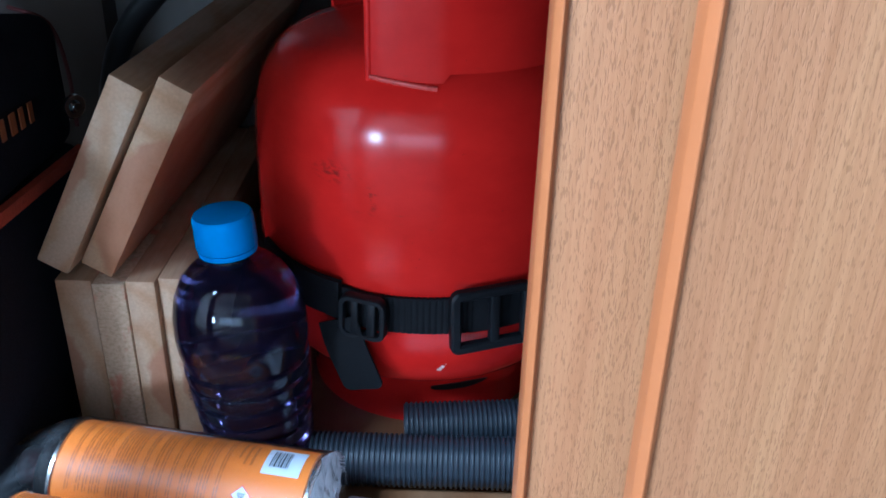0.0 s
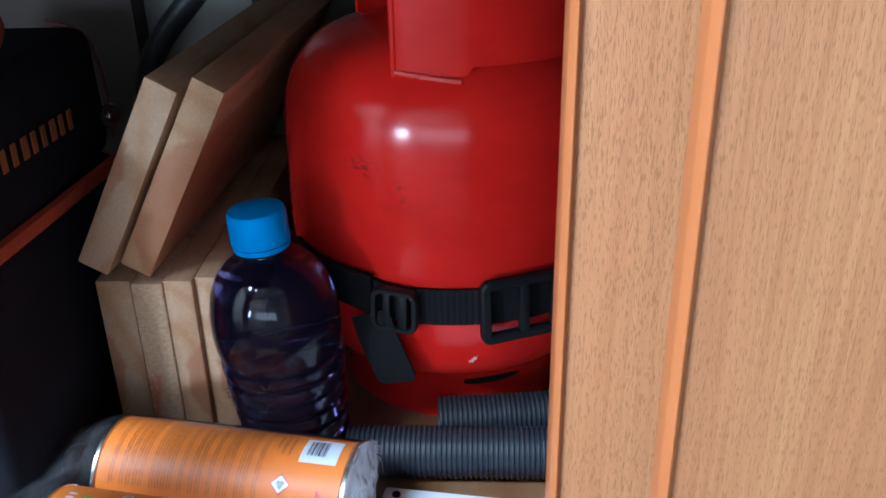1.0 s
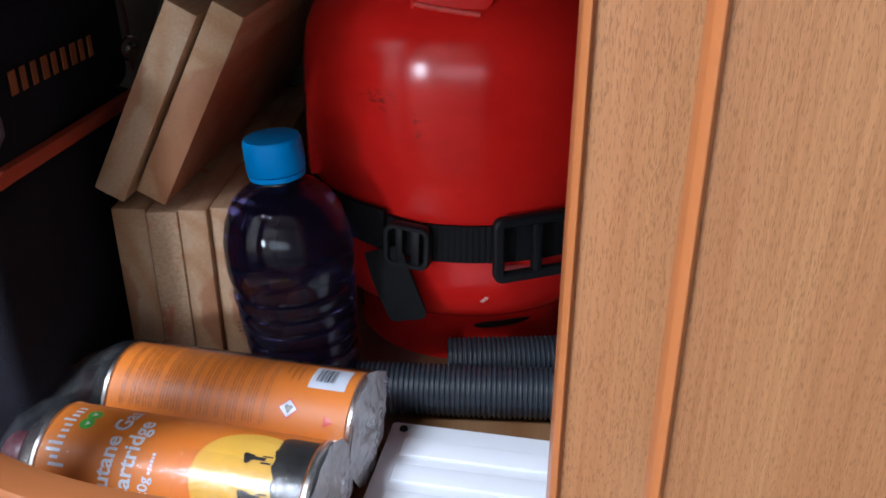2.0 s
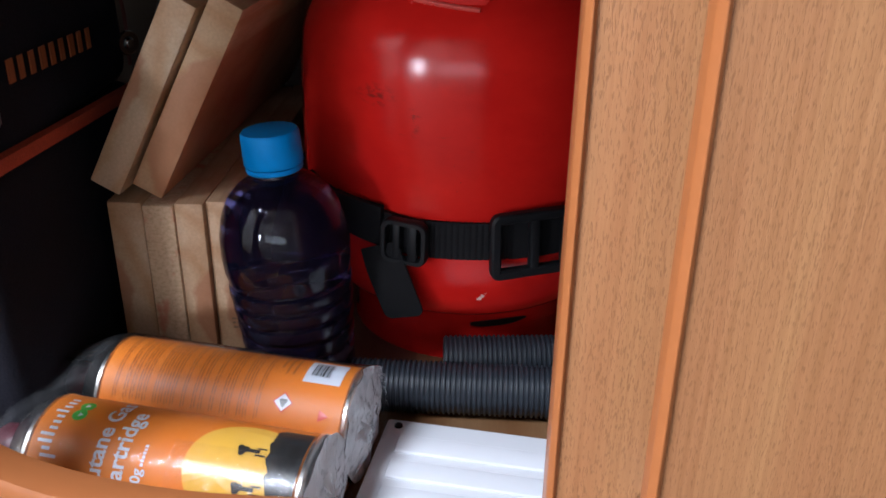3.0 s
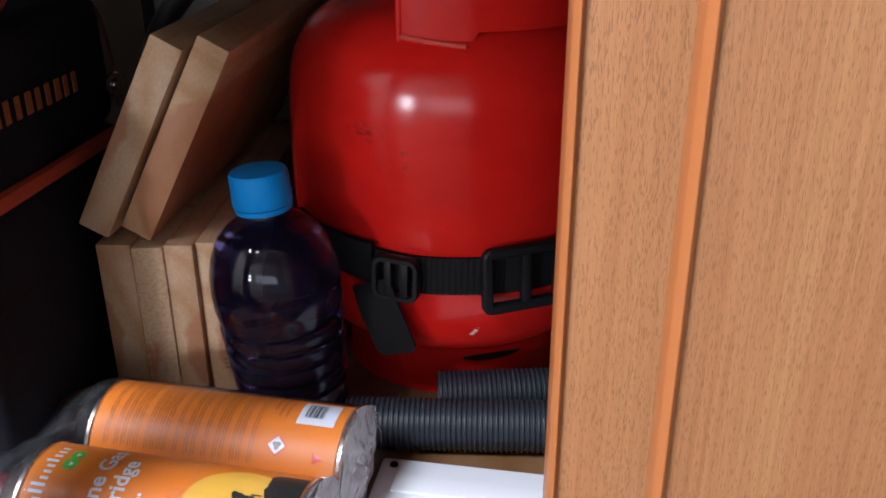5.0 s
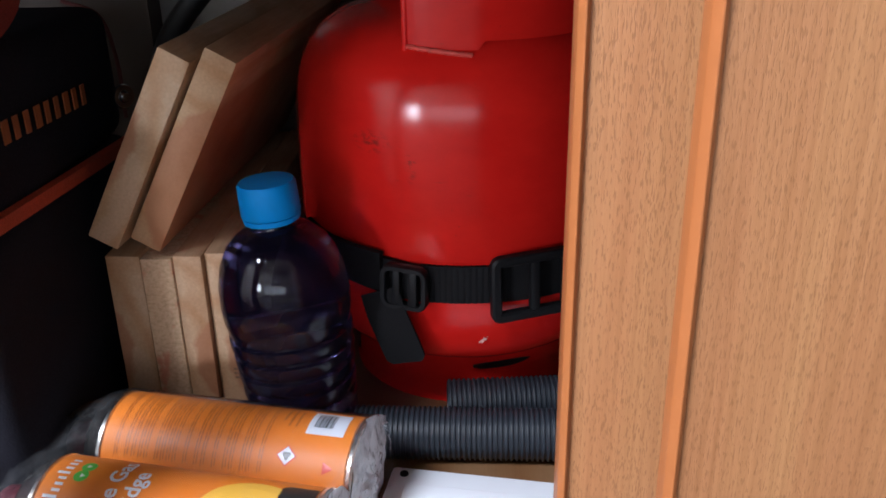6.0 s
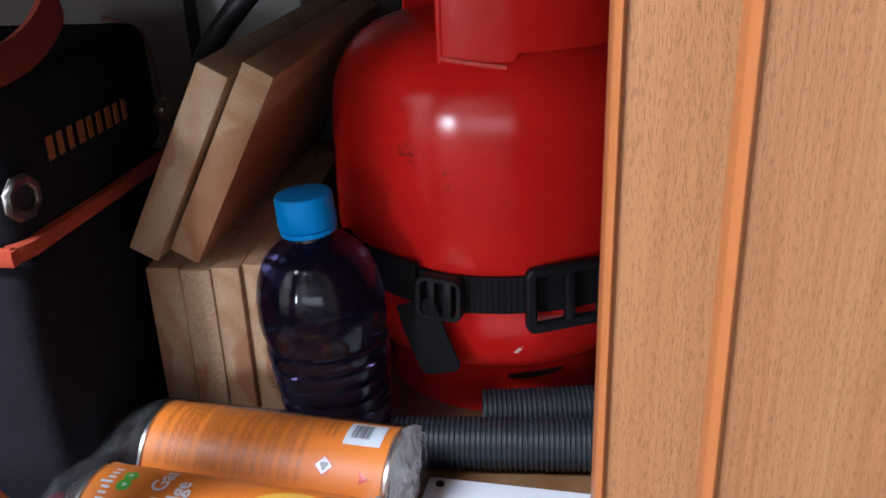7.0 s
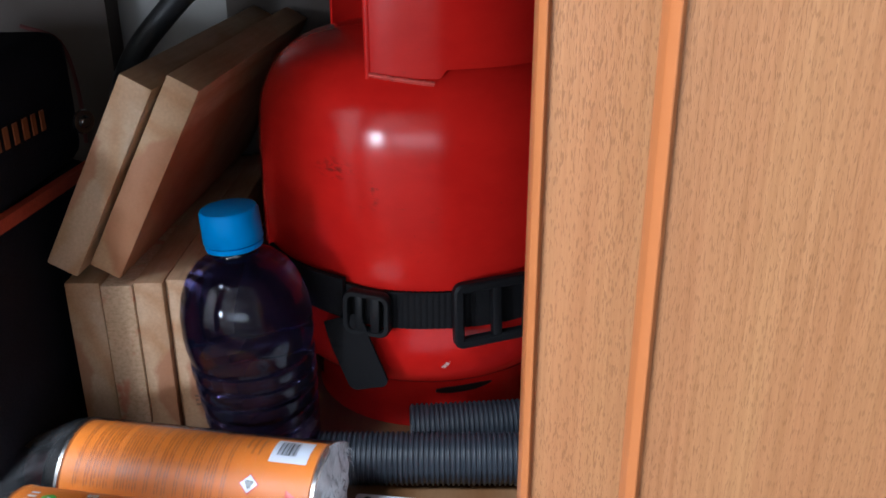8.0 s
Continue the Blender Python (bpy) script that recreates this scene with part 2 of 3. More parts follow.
BEECH = beech("beech_laminate", 0.46, 0.6, 1.0)
BEECH_DOOR = beech("beech_laminate_streaked", 0.46, 0.75, 0.88)
TRIM = plain("trim_plastic", (0.43, 0.147, 0.046), 0.38, 0.08, 40)
PINE_A = pine("pine_pale", (0.66, 0.48, 0.32), (0.25, 0, 0.05), 0.3, (-0.066, -0.004, 0.0640))
PINE_B = pine("pine_warm", (0.62, 0.39, 0.22), (0.02, 0, 0.12), 1.1, (0.054, -0.0145, 0.0684))
PINE_C = pine("pine_stack", (0.66, 0.44, 0.275), (0.06, 0, 0.02), 2.0, (0.036, -0.010, 0.0400))
SAWN = rough_end()
RED = red_paint()
WEBBING = fabric("black_webbing", (0.011, 0.0105, 0.0115), 1100)
WEBBING.node_tree.nodes["Principled BSDF"].inputs["Specular IOR Level"].default_value = 0.15
BLACK_PLASTIC = plain("black_plastic", (0.006, 0.006, 0.007), 0.5, 0.2, 90, Specular_IOR_Level=0.25)
BAG_CLOTH = fabric("black_bag_cloth", (0.020, 0.0195, 0.026), 700)
BAG_CLOTH.node_tree.nodes["Principled BSDF"].inputs["Specular IOR Level"].default_value = 0.05
BAG_ORANGE = fabric("orange_webbing", (0.52, 0.068, 0.026), 800)
BAG_PRINT = plain("orange_print", (0.30, 0.085, 0.026), 0.6, 0.3, 300)
STEEL = plain("bright_steel", (0.62, 0.60, 0.57), 0.25, 0.1, 120, 1.0)
DULL_STEEL = plain("dull_steel", (0.20, 0.18, 0.165), 0.34, 0.25, 200, 1.0)
WELD = plain("weld_bead", (0.58, 0.065, 0.05), 0.35, 0.4, 250, 0.0, 0.5)
CAP_BLUE = plain("blue_cap_plastic", (0.007, 0.29, 0.80), 0.55, 0.10, 160, relief=0.15, Specular_IOR_Level=0.3)
HOSE_GREY = plain("dark_hose_plastic", (0.028, 0.034, 0.044), 0.42, 0.15, 90)
WHITE = plain("white_plastic", (0.86, 0.885, 0.92), 0.4, 0.03, 60)
LABEL = plain("orange_label", (0.68, 0.195, 0.012), 0.5, 0.05, 30)
LABEL_DARK = plain("label_small_print", (0.44, 0.125, 0.014), 0.4, 0.25, 500)
LABEL_WHITE = plain("label_white", (0.62, 0.67, 0.74), 0.35, 0.04, 80)
LABEL_YELLOW = plain("label_yellow", (0.72, 0.43, 0.06), 0.3, 0.05, 60)
LABEL_BLACK = plain("label_black", (0.012, 0.011, 0.010), 0.35, 0.2, 80)
LABEL_GREEN = plain("label_green", (0.08, 0.42, 0.06), 0.35, 0.1, 80)
LABEL_RED = plain("label_red", (0.60, 0.06, 0.03), 0.35, 0.1, 80)
STAMP_INK = plain("brown_stamp_ink", (0.22, 0.125, 0.07), 0.7, 0.3, 400)
MAROON = plain("maroon_valve_cap", (0.075, 0.008, 0.016), 0.4, 0.2, 80)
FILM = film_material("clear_film", 0.012, 1.30, 0.2)
FILM_CREASE = film_material("puckered_film", 0.012, 1.45, 1.0)
FILM_END = film_material("gathered_film", 2.2)
FILM_TAIL = film_material("loose_film", 0.035, 1.2)
FLOOR_WOOD = pine("brown_ply_floor", (0.24, 0.125, 0.055), (0.4, 0, 0.9), 0.7)
CREAM = plain("cream_wallboard", (0.55, 0.53, 0.48), 0.7, 0.08, 25)
GREY_BOARD = plain("grey_lining_board", (0.30, 0.285, 0.265), 0.7, 0.1, 25)
# Brown lining taken nearly black, for the shade deep in the cupboard.
SHADED_BROWN_BOARD = plain("shaded_brown_board", (0.042, 0.028, 0.020), 0.7, 0.2, 30)
RUBBER = plain("black_rubber", (0.012, 0.012, 0.013), 0.45, 0.2, 70)
CARPET = fabric("grey_carpet", (0.12, 0.105, 0.09), 300)
PET = material("violet_spirit_bottle", (0.125, 0.108, 0.27), 0.035, 0.0, Transmission_Weight=0.965, IOR=1.38, Specular_IOR_Level=0.8)

# ---- the room round the cupboard ----
X0, X1, Y0, Z0, Z1 = -2.05, 1.35, -2.05, -0.14, 1.9


def sheet_with_hole(name, mat, lo, hi, hlo, hhi, at, thick, place):
    """A wall or ceiling with one rectangular opening; place(a, b, c) gives the point."""
    bm = bmesh.new()
    for a0, b0, a1, b1 in ((lo[0], lo[1], hlo[0], hi[1]), (hhi[0], lo[1], hi[0], hi[1]), (hlo[0], lo[1], hhi[0], hlo[1]), (hlo[0], hhi[1], hhi[0], hi[1])):
        box(place(a0, b0, at), place(a1, b1, at + thick), bm=bm)
    return structure(name, bm, mat, False)


structure("floor", box((X0 - 0.05, Y0 - 0.05, Z0 - 0.04), (X1 + 0.05, 0.9, Z0)), CARPET, False)
sheet_with_hole("ceiling", CREAM, (X0 - 0.05, Y0 - 0.05), (X1 + 0.05, 0.9), (-1.54, -1.14), (-0.78, -0.38), Z1, 0.06, lambda a, b, c: (a, b, c))
sheet_with_hole("wall_south", CREAM, (-1.22, Z0), (X1, Z1), (-1.02, 0.29), (0.62, 0.65), Y0, -0.05, lambda a, b, c: (a, c, b))
sheet_with_hole("wall_south_door", CREAM, (X0, Z0), (-1.22, Z1), (-1.80, 0.30), (-1.44, 0.66), Y0, -0.05, lambda a, b, c: (a, c, b))
structure("wall_west", box((X0 - 0.05, Y0, Z0), (X0, 0.9, Z1)), CREAM, False)
structure("wall_east", box((X1, Y0, Z0), (X1 + 0.05, 0.9, Z1)), CREAM, False)
structure("wall_north", box((X0, 0.80, 0.0), (X1, 0.85, Z1)), GREY_BOARD, False)

# ---- the cupboard shell ----
CUP_TOP = 0.62
structure("cupboard_floor", box((-0.92, 0.286, -0.018), (0.36, 0.80, 0.0)), FLOOR_WOOD, False)
# Unseen ceiling, kept dark so that the cylinder's shoulder reflects little.
structure("cupboard_ceiling", box((-0.94, 0.290, CUP_TOP), (0.38, 0.80, CUP_TOP + 0.016)), SHADED_BROWN_BOARD, False)
structure("cupboard_wall_west", box((-0.94, 0.290, -0.018), (-0.922, 0.80, CUP_TOP)), SHADED_BROWN_BOARD, False)
structure("cupboard_wall_east", box((0.362, 0.290, -0.018), (0.38, 0.80, CUP_TOP)), SHADED_BROWN_BOARD, False)
structure("cupboard_back_board", box((-0.92, 0.765, 0.0), (-0.285, 0.796, CUP_TOP)), SHADED_BROWN_BOARD, False)
# Dark sheet put in for the shade between the planks and the cylinder.
structure("cupboard_back_shade_east", box((-0.185, 0.780, 0.0), (0.36, 0.796, CUP_TOP)), SHADED_BROWN_BOARD, False)

# Front face: an outline with a round-cornered opening, closed at the right by the upright.
OPEN_L, OPEN_R, OPEN_B, OPEN_T, RADIUS = -0.230, 0.036, 0.071, 0.378, 0.07
SWEEP_X, SWEEP_Z = 0.13, 0.05
FACE_Y, FACE_T = 0.2735, 0.016


def opening_line(step=10):
    pts = [(OPEN_R, OPEN_B)]
    pts += [(OPEN_L + SWEEP_X - SWEEP_X * sin(a), OPEN_B + SWEEP_Z - SWEEP_Z * cos(a)) for a in [i * pi / 2 / step for i in range(step + 1)]]
    pts += [(OPEN_L + RADIUS - RADIUS * cos(a), OPEN_T - RADIUS + RADIUS * sin(a)) for a in [i * pi / 2 / step for i in range(step + 1)]]
    return pts + [(OPEN_R, OPEN_T)]


def face_panel():
    """The stile and rails round the round-cornered opening."""
    hole = opening_line()
    bm = bmesh.new()
    lo, hi, bottom, top = OPEN_L - 0.04, OPEN_R, Z0, 0.80
    outline = [(hi, bottom), (lo, bottom), (lo, top), (hi, top)] + hole[::-1]
    prism(outline, FACE_T, Matrix.Translation((0, FACE_Y + FACE_T, 0)) @ pose(0, 0, 0, 90, 0, 0), bm)
    return bm


structure("cupboard_face", face_panel(), BEECH, False)
structure("cupboard_face_west", box((X0, FACE_Y, Z0), (OPEN_L - 0.0402, FACE_Y + FACE_T, 0.071)), BEECH, False)
# Unseen rail over a left gap, added to cut roof light off the cylinder's top.
structure("unseen_shade_rail_west", box((X0, FACE_Y, 0.42), (OPEN_L - 0.0402, FACE_Y + FACE_T, 0.80)), BEECH, False)
structure("cupboard_upright", box((0.0362, FACE_Y, Z0), (0.60, FACE_Y + FACE_T, 0.80)), BEECH, False)
structure("cupboard_face_east", box((0.602, FACE_Y, Z0), (X1, FACE_Y + FACE_T, 0.80)), BEECH, False)
structure("cupboard_top", box((X0, FACE_Y - 0.015, 0.802), (X1, 0.80, 0.825), 0.004), BEECH, False)

# Edge trim: a rounded bead that caps the board's edge, seen from the opening side.
BEAD = [(-0.0002, 0.0014), (0.0002, 0.0004), (0.0026, -0.0022), (0.0031, -0.0022), (0.0046, -0.0012), (0.0050, -0.0002), (0.0050, 0.0006),
        (0.0050, 0.0160), (0.0040, 0.0172), (0.0010, 0.0172), (-0.0002, 0.0160)]


def bead_upright(x, y, z0, z1, depth=0.0172, wide=1.0):
    bm = bmesh.new()
    prism([(x + u * wide, y + (v if v < 0.01 else v - 0.0172 + depth)) for u, v in BEAD], z1 - z0, Matrix.Translation((0, 0, z0)), bm)
    return bm


structure("trim_upright", bead_upright(0.0344, FACE_Y - 0.0002, Z0, 0.79, 0.0172, 0.76), TRIM)
lip = [Vector((x, FACE_Y + 0.008, z)) for x, z in opening_line(14)[:-1]]
lip[0].x = 0.0322
structure("trim_opening", sweep(lip, [(0.0005, -0.0105), (-0.0020, -0.0090), (-0.0028, -0.0050), (-0.0028, 0.0050), (-0.0020, 0.0090), (0.0005, 0.0105),
                                      (0.0060, 0.0105), (0.0060, -0.0105)], up=(0, 1, 0)), TRIM)

# The open cupboard door, folded back over the upright, with trim on its edge.
DOOR_X, DOOR_Y = 0.0612, 0.2150
door = root("cupboard_door", Matrix.Translation((DOOR_X, DOOR_Y, 0.02)), "open beech laminate cupboard door with orange-brown edge trim", "cupboard door")
part("door_panel", box((0.0041, 0.0, 0.0), (0.52, 0.0092, 0.60)), BEECH_DOOR, door, "", False)
part("edge_trim", bead_upright(0.0004, 0.0, -0.002, 0.602, 0.0105, 0.80), TRIM, door, "orange-brown rounded plastic edge trim")
for hz in (0.06, 0.54):
    part("hinge", box((0.010, 0.0094, hz - 0.02), (0.030, 0.0583, hz + 0.02), 0.002), STEEL, door, "steel cupboard hinge")

# ---- the red gas cylinder ----
gas = root("gas_cylinder", pose(-0.008, 0.612, 0, 0, 0, 0), "red painted steel gas cylinder standing on the cupboard floor", "gas cylinder")
R = 0.12
BODY = [(0.0, 0.040), (0.082, 0.040), (0.098, 0.044), (0.109, 0.054), (0.1155, 0.068), (0.119, 0.084), (R, 0.104), (R, 0.170),
        (0.1197, 0.194), (0.1184, 0.214), (0.1148, 0.2305), (0.1080, 0.2445), (0.0960, 0.2565), (0.080, 0.2645), (0.050, 0.271), (0.0, 0.274)]
fine_body = [(max(0.0, p.x), p.y) for p in smooth_line([(r, z, 0) for r, z in BODY], 4)]
fine_body[0], fine_body[-1] = (0.0, 0.040), (0.0, 0.274)
part("body", lathe(fine_body, 128), RED, gas)
part("foot_ring", lathe([(0.0835, 0.046), (0.0845, 0.030), (0.0845, 0.004), (0.0865, 0.0), (0.0800, 0.0), (0.0800, 0.046)], 96), RED, gas)
slot = bmesh.new()
arc = [Vector((0.0846 * sin(a), -0.0846 * cos(a), 0.0285)) for a in [radians(4 + 29 * i / 10) for i in range(11)]]
sweep(arc, [(-0.0006, -0.0024), (0.0006, -0.0024), (0.0006, 0.0024), (-0.0006, 0.0024)], bm=slot, scales=[0.45, 0.8, 0.95, 1, 1, 1, 1, 0.95, 0.8, 0.6, 0.25])
part("foot_slot", slot, LABEL_BLACK, gas, "dark drainage slot in the foot ring")


def collar():
    """An open guard ring with a welded tab at its edge and a raised lower rim beyond it."""
    bm = bmesh.new()
    r0, r1, n = 0.0980, 0.1005, 90
    a0, a1 = radians(-19.6), radians(228)
    inner, outer = [], []
    for i in range(n + 1):
        a = a0 + (a1 - a0) * i / n
        d = math.degrees(a - a0)
        k = min(1.0, max(0.0, (d - 23.0) / 4.2))
        low = 0.2480 + 0.0100 * k * k * (3 - 2 * k)
        cols = []
        for r in (r0, r1):
            flare = 0.002
            cols.append([bm.verts.new((q * sin(a), -q * cos(a), z)) for q, z in
                         ((r, low), (r, 0.30), (r, 0.352), (r + flare, 0.358), (r + flare, 0.362))])
        inner.append(cols[0])
        outer.append(cols[1])
    for i in range(n):
        for k in range(4):
            bm.faces.new((outer[i][k], outer[i + 1][k], outer[i + 1][k + 1], outer[i][k + 1]))
            bm.faces.new((inner[i][k], inner[i][k + 1], inner[i + 1][k + 1], inner[i + 1][k]))
        bm.faces.new((inner[i][0], inner[i + 1][0], outer[i + 1][0], outer[i][0]))
        bm.faces.new((inner[i][4], outer[i][4], outer[i + 1][4], inner[i + 1][4]))
    for e in (0, n):
        for k in range(4):
            bm.faces.new((inner[e][k], outer[e][k], outer[e][k + 1], inner[e][k + 1]))
    return bm


part("valve_guard", collar(), RED, gas, "red welded valve guard ring")
edge = bmesh.new()
part("guard_edge", sweep([Vector((0.0993 * sin(radians(-19.8)), -0.0993 * cos(radians(-19.8)), z)) for z in (0.250, 0.29, 0.33, 0.362)],
                         circle(0.0024, 10), up=(0, 1, 0), bm=edge), RED, gas)
bead = bmesh.new()
wl = []
for i in range(49):
    a, f = radians(-19.0 + 22.5 * i / 48), i / 48
    r = 0.1006 + 0.0030 * f + 0.0003 * noise.noise(Vector((i * 0.35, 2, 0)))
    wl.append(Vector((r * sin(a), -r * cos(a), 0.2545 - 0.0042 * f + 0.0004 * noise.noise(Vector((i * 0.3, 5, 1))))))
sweep(wl, circle(0.0017, 8), bm=bead, scales=[0.9 + 0.25 * noise.noise(Vector((i * 0.5, 9, 3))) for i in range(49)])
part("weld", bead, WELD, gas, "rough pale weld bead")
part("valve", lathe([(0.0, 0.270), (0.018, 0.270), (0.018, 0.285), (0.013, 0.288), (0.013, 0.312), (0.020, 0.314), (0.020, 0.330), (0.0, 0.332)], 24),
     STEEL, gas, "steel cylinder valve")
chip = bmesh.new()
for cx, cz, s in ((0.006, 0.068, 0.0015), (0.0042, 0.0660, 0.0013), (0.0078, 0.0700, 0.0009), (0.0026, 0.0655, 0.0007)):
    a = math.asin((cx + 0.008) / 0.1155)
    rr = 0.1158
    m = Matrix.Translation((rr * sin(a), -rr * cos(a), cz)) @ pose(0, 0, 0, 70, 0, math.degrees(a) + 30 * s * 400)
    bmesh.ops.create_circle(chip, cap_ends=True, segments=7, radius=s, matrix=m)
part("paint_chip", chip, plain("bare_chip", (0.66, 0.42, 0.36), 0.4, 0.3, 400), gas, "pale chip in the red paint")

# ---- the black strap round the cylinder ----
strap = root("strap", pose(-0.008, 0.612, 0.1125), "black nylon strap with plastic buckles round the red cylinder", "strap")


def web_round(a0, a1, r, z, half, n=60, slope=0.0, thick=0.0016, ribs=0.0):
    line = []
    for i in range(n + 1):
        a = radians(a0 + (a1 - a0) * i / n)
        q = r + ribs * (1 if i % 4 < 2 else -1)
        line.append(Vector((q * sin(a), -q * cos(a), z + slope * i / n)))
    return sweep(line, [(-thick, -half), (thick, -half), (thick, half), (-thick, half)])


part("webbing", web_round(14, 300, 0.1222, -0.002, 0.0128, 120), WEBBING, strap)
part("webbing", web_round(-13, 16, 0.1224, -0.002, 0.0126, 64, 0.0, 0.0012, 0.00035), WEBBING, strap, "ribbed black webbing between the buckles")
part("webbing", web_round(-60, -12, 0.1236, 0.008, 0.0124, 24, -0.010), WEBBING, strap)
part("webbing_fold", web_round(-42, -24, 0.1272, 0.007, 0.0128, 12, -0.002, 0.0022), WEBBING, strap, "doubled black webbing beside the slider")


def ring_loop(w, h, r, n=5):
    """A rounded rectangle in x, z."""
    pts = []
    for cx, cz, a0 in ((w - r, h - r, 0), (-w + r, h - r, 90), (-w + r, -h + r, 180), (w - r, -h + r, 270)):
        pts += [Vector((cx + r * cos(radians(a0 + 90 * i / n)), 0, cz + r * sin(radians(a0 + 90 * i / n)))) for i in range(n + 1)]
    return pts


def frame_ring(w, h, bar, depth, corner, mids=()):
    """A moulded buckle frame in x, z with cross bars."""
    b, d = bar / 2, depth / 2
    section = [(-d, -b * 0.6), (-d * 0.6, -b), (d * 0.6, -b), (d, -b * 0.6), (d, b * 0.6), (d * 0.6, b), (-d * 0.6, b), (-d, b * 0.6)]
    loop = ring_loop(w - b, h - b, corner)
    bm = sweep(loop, [(v, u) for u, v in section], up=(0, 1, 0), closed=True)
    for mid, wide in mids:
        box((mid - wide / 2, -depth * 0.42, -h + bar * 0.5), (mid + wide / 2, depth * 0.42, h - bar * 0.5), wide * 0.22, bm=bm)
    return bm


def on_cylinder(a, r, z, tilt=0.0):
    return pose(r * sin(radians(a)), -r * cos(radians(a)), z, 0, 0, a) @ pose(0, 0, 0, 0, tilt, 0)


buckle = part("buckle", frame_ring(0.027, 0.0225, 0.0066, 0.007, 0.0028, ((0.0020, 0.0068),)), BLACK_PLASTIC, strap, "large black plastic slide buckle")
buckle.matrix_local = on_cylinder(19.5, 0.1290, -0.002, -1.5)
clip = part("slider", frame_ring(0.0158, 0.0152, 0.0042, 0.0075, 0.0052, ((-0.0050, 0.0050), (0.0058, 0.0062))), BLACK_PLASTIC, strap, "small black plastic ladder slider")
clip.matrix_local = on_cylinder(-16.5, 0.1290, -0.003, 2)
tail = bmesh.new()
tl = smooth_line([(-0.0530, -0.1190, -0.008), (-0.0490, -0.1235, -0.021), (-0.0440, -0.1255, -0.034), (-0.0390, -0.1255, -0.048), (-0.0362, -0.1250, -0.0570)], 6)
ease = [1.0] * (len(tl) - 4) + [0.99, 0.95, 0.87, 0.70]
sweep(tl, [(-0.0138, -0.0009), (0.0, -0.0013), (0.0138, -0.0009), (0.0138, 0.0009), (0.0, 0.0005), (-0.0138, 0.0009)], up=(-0.25, -1, -0.05), bm=tail, scales=ease)
part("loose_tail", tail, WEBBING, strap, "loose hanging end of webbing")

# ---- planks ----
def plank_mesh(name, w, h, length, mat, bow=0.0):
    """A plank with eased edges: thickness w along x, height h along z, length along y, its near end at y = 0."""
    bm = box((-w / 2, 0, -h / 2), (w / 2, length, h / 2), 0.0013)
    bmesh.ops.subdivide_edges(bm, edges=[e for e in bm.edges if abs((e.verts[0].co - e.verts[1].co).y) > length * 0.5], cuts=6)
    for v in bm.verts:
        v.co.x += bow * sin(pi * v.co.y / length)
    return finish(name, bm, mat)


def plank(x, y, z, lean, w, h, length, mat, label, group, yaw=0.0):
    ob = new("plank", plank_mesh("plank", w, h, length, mat))
    ob.matrix_world = pose(x, y, z, 0, lean, yaw)
    return tagged(ob, label, "plank", group)


STACK = ((-0.2228, 0.489, 0.0222, 0.130, PINE_A, "pale pine plank end standing on its edge in a row"),
         (-0.2012, 0.488, 0.0203, 0.1285, SAWN, "rough sawn plank with faint red crayon marks on its end"),
         (-0.1815, 0.489, 0.0184, 0.130, PINE_C, "pine plank with curved growth rings on its end"),
         (-0.1617, 0.4935, 0.0205, 0.1302, PINE_C, "pine plank standing on its edge beside the bottle"))
for sx, sy, w, h, mat, text in STACK:
    row_plank = plank(sx, sy, h / 2, 0, w, h, 0.28, mat, text, "planks on edge")
for mx, mz, mw in ((0.0000, -0.0200, 0.0030), (0.0038, -0.0200, 0.0022), (0.0002, -0.0232, 0.0020), (0.0030, -0.0234, 0.0034), (0.0006, -0.0266, 0.0042)):
    part("stamp_mark", box((mx, -0.0003, mz), (mx + mw, 0.0006, mz + 0.0013)), STAMP_INK, row_plank, "", False)
LEAN = 28.0
plank(-0.2007, 0.484, 0.1990, LEAN, 0.0203, 0.1330, 0.295, PINE_A, "pale pine plank leaning on top of the plank row", "leaning planks", -3.5)
plank(-0.1745, 0.485, 0.1976, LEAN, 0.0203, 0.1345, 0.290, PINE_B, "warm pine plank leaning against another plank", "leaning planks", -4.0)

# ---- the bottle ----
bottle = root("bottle", pose(-0.1090, 0.474, 0.0026, 0, -4.2, 0) @ Matrix.Diagonal((1, 1, 1.022, 1)), "violet spirit in a clear plastic bottle with a blue screw cap", "bottle")
prof = [(0.0, 0.004), (0.014, 0.003), (0.026, 0.0), (0.0315, 0.003), (0.0340, 0.010)]
for i in range(7):
    z = 0.0145 + 0.0112 * i
    rr = 0.0333 + 0.00085 * i
    prof += [(rr, z - 0.0022), (rr + 0.0004, z + 0.0010), (rr, z + 0.0040), (rr - 0.0019, z + 0.0052), (rr - 0.0022, z + 0.0064), (rr - 0.0004, z + 0.0078)]
prof += [(0.0396, 0.098), (0.0399, 0.107), (0.0390, 0.119), (0.0360, 0.131), (0.0308, 0.1408), (0.0240, 0.1475), (0.0175, 0.1515),
         (0.0145, 0.1535), (0.0138, 0.156), (0.0138, 0.164), (0.0, 0.164)]
part("bottle_body", lathe(prof, 64), PET, bottle, "clear plastic bottle full of violet liquid")
ring = lathe([(0.0135, 0.1560), (0.0168, 0.1560), (0.0172, 0.1572), (0.0170, 0.1590), (0.0135, 0.1592)], 48)
part("tamper_ring", ring, CAP_BLUE, bottle)


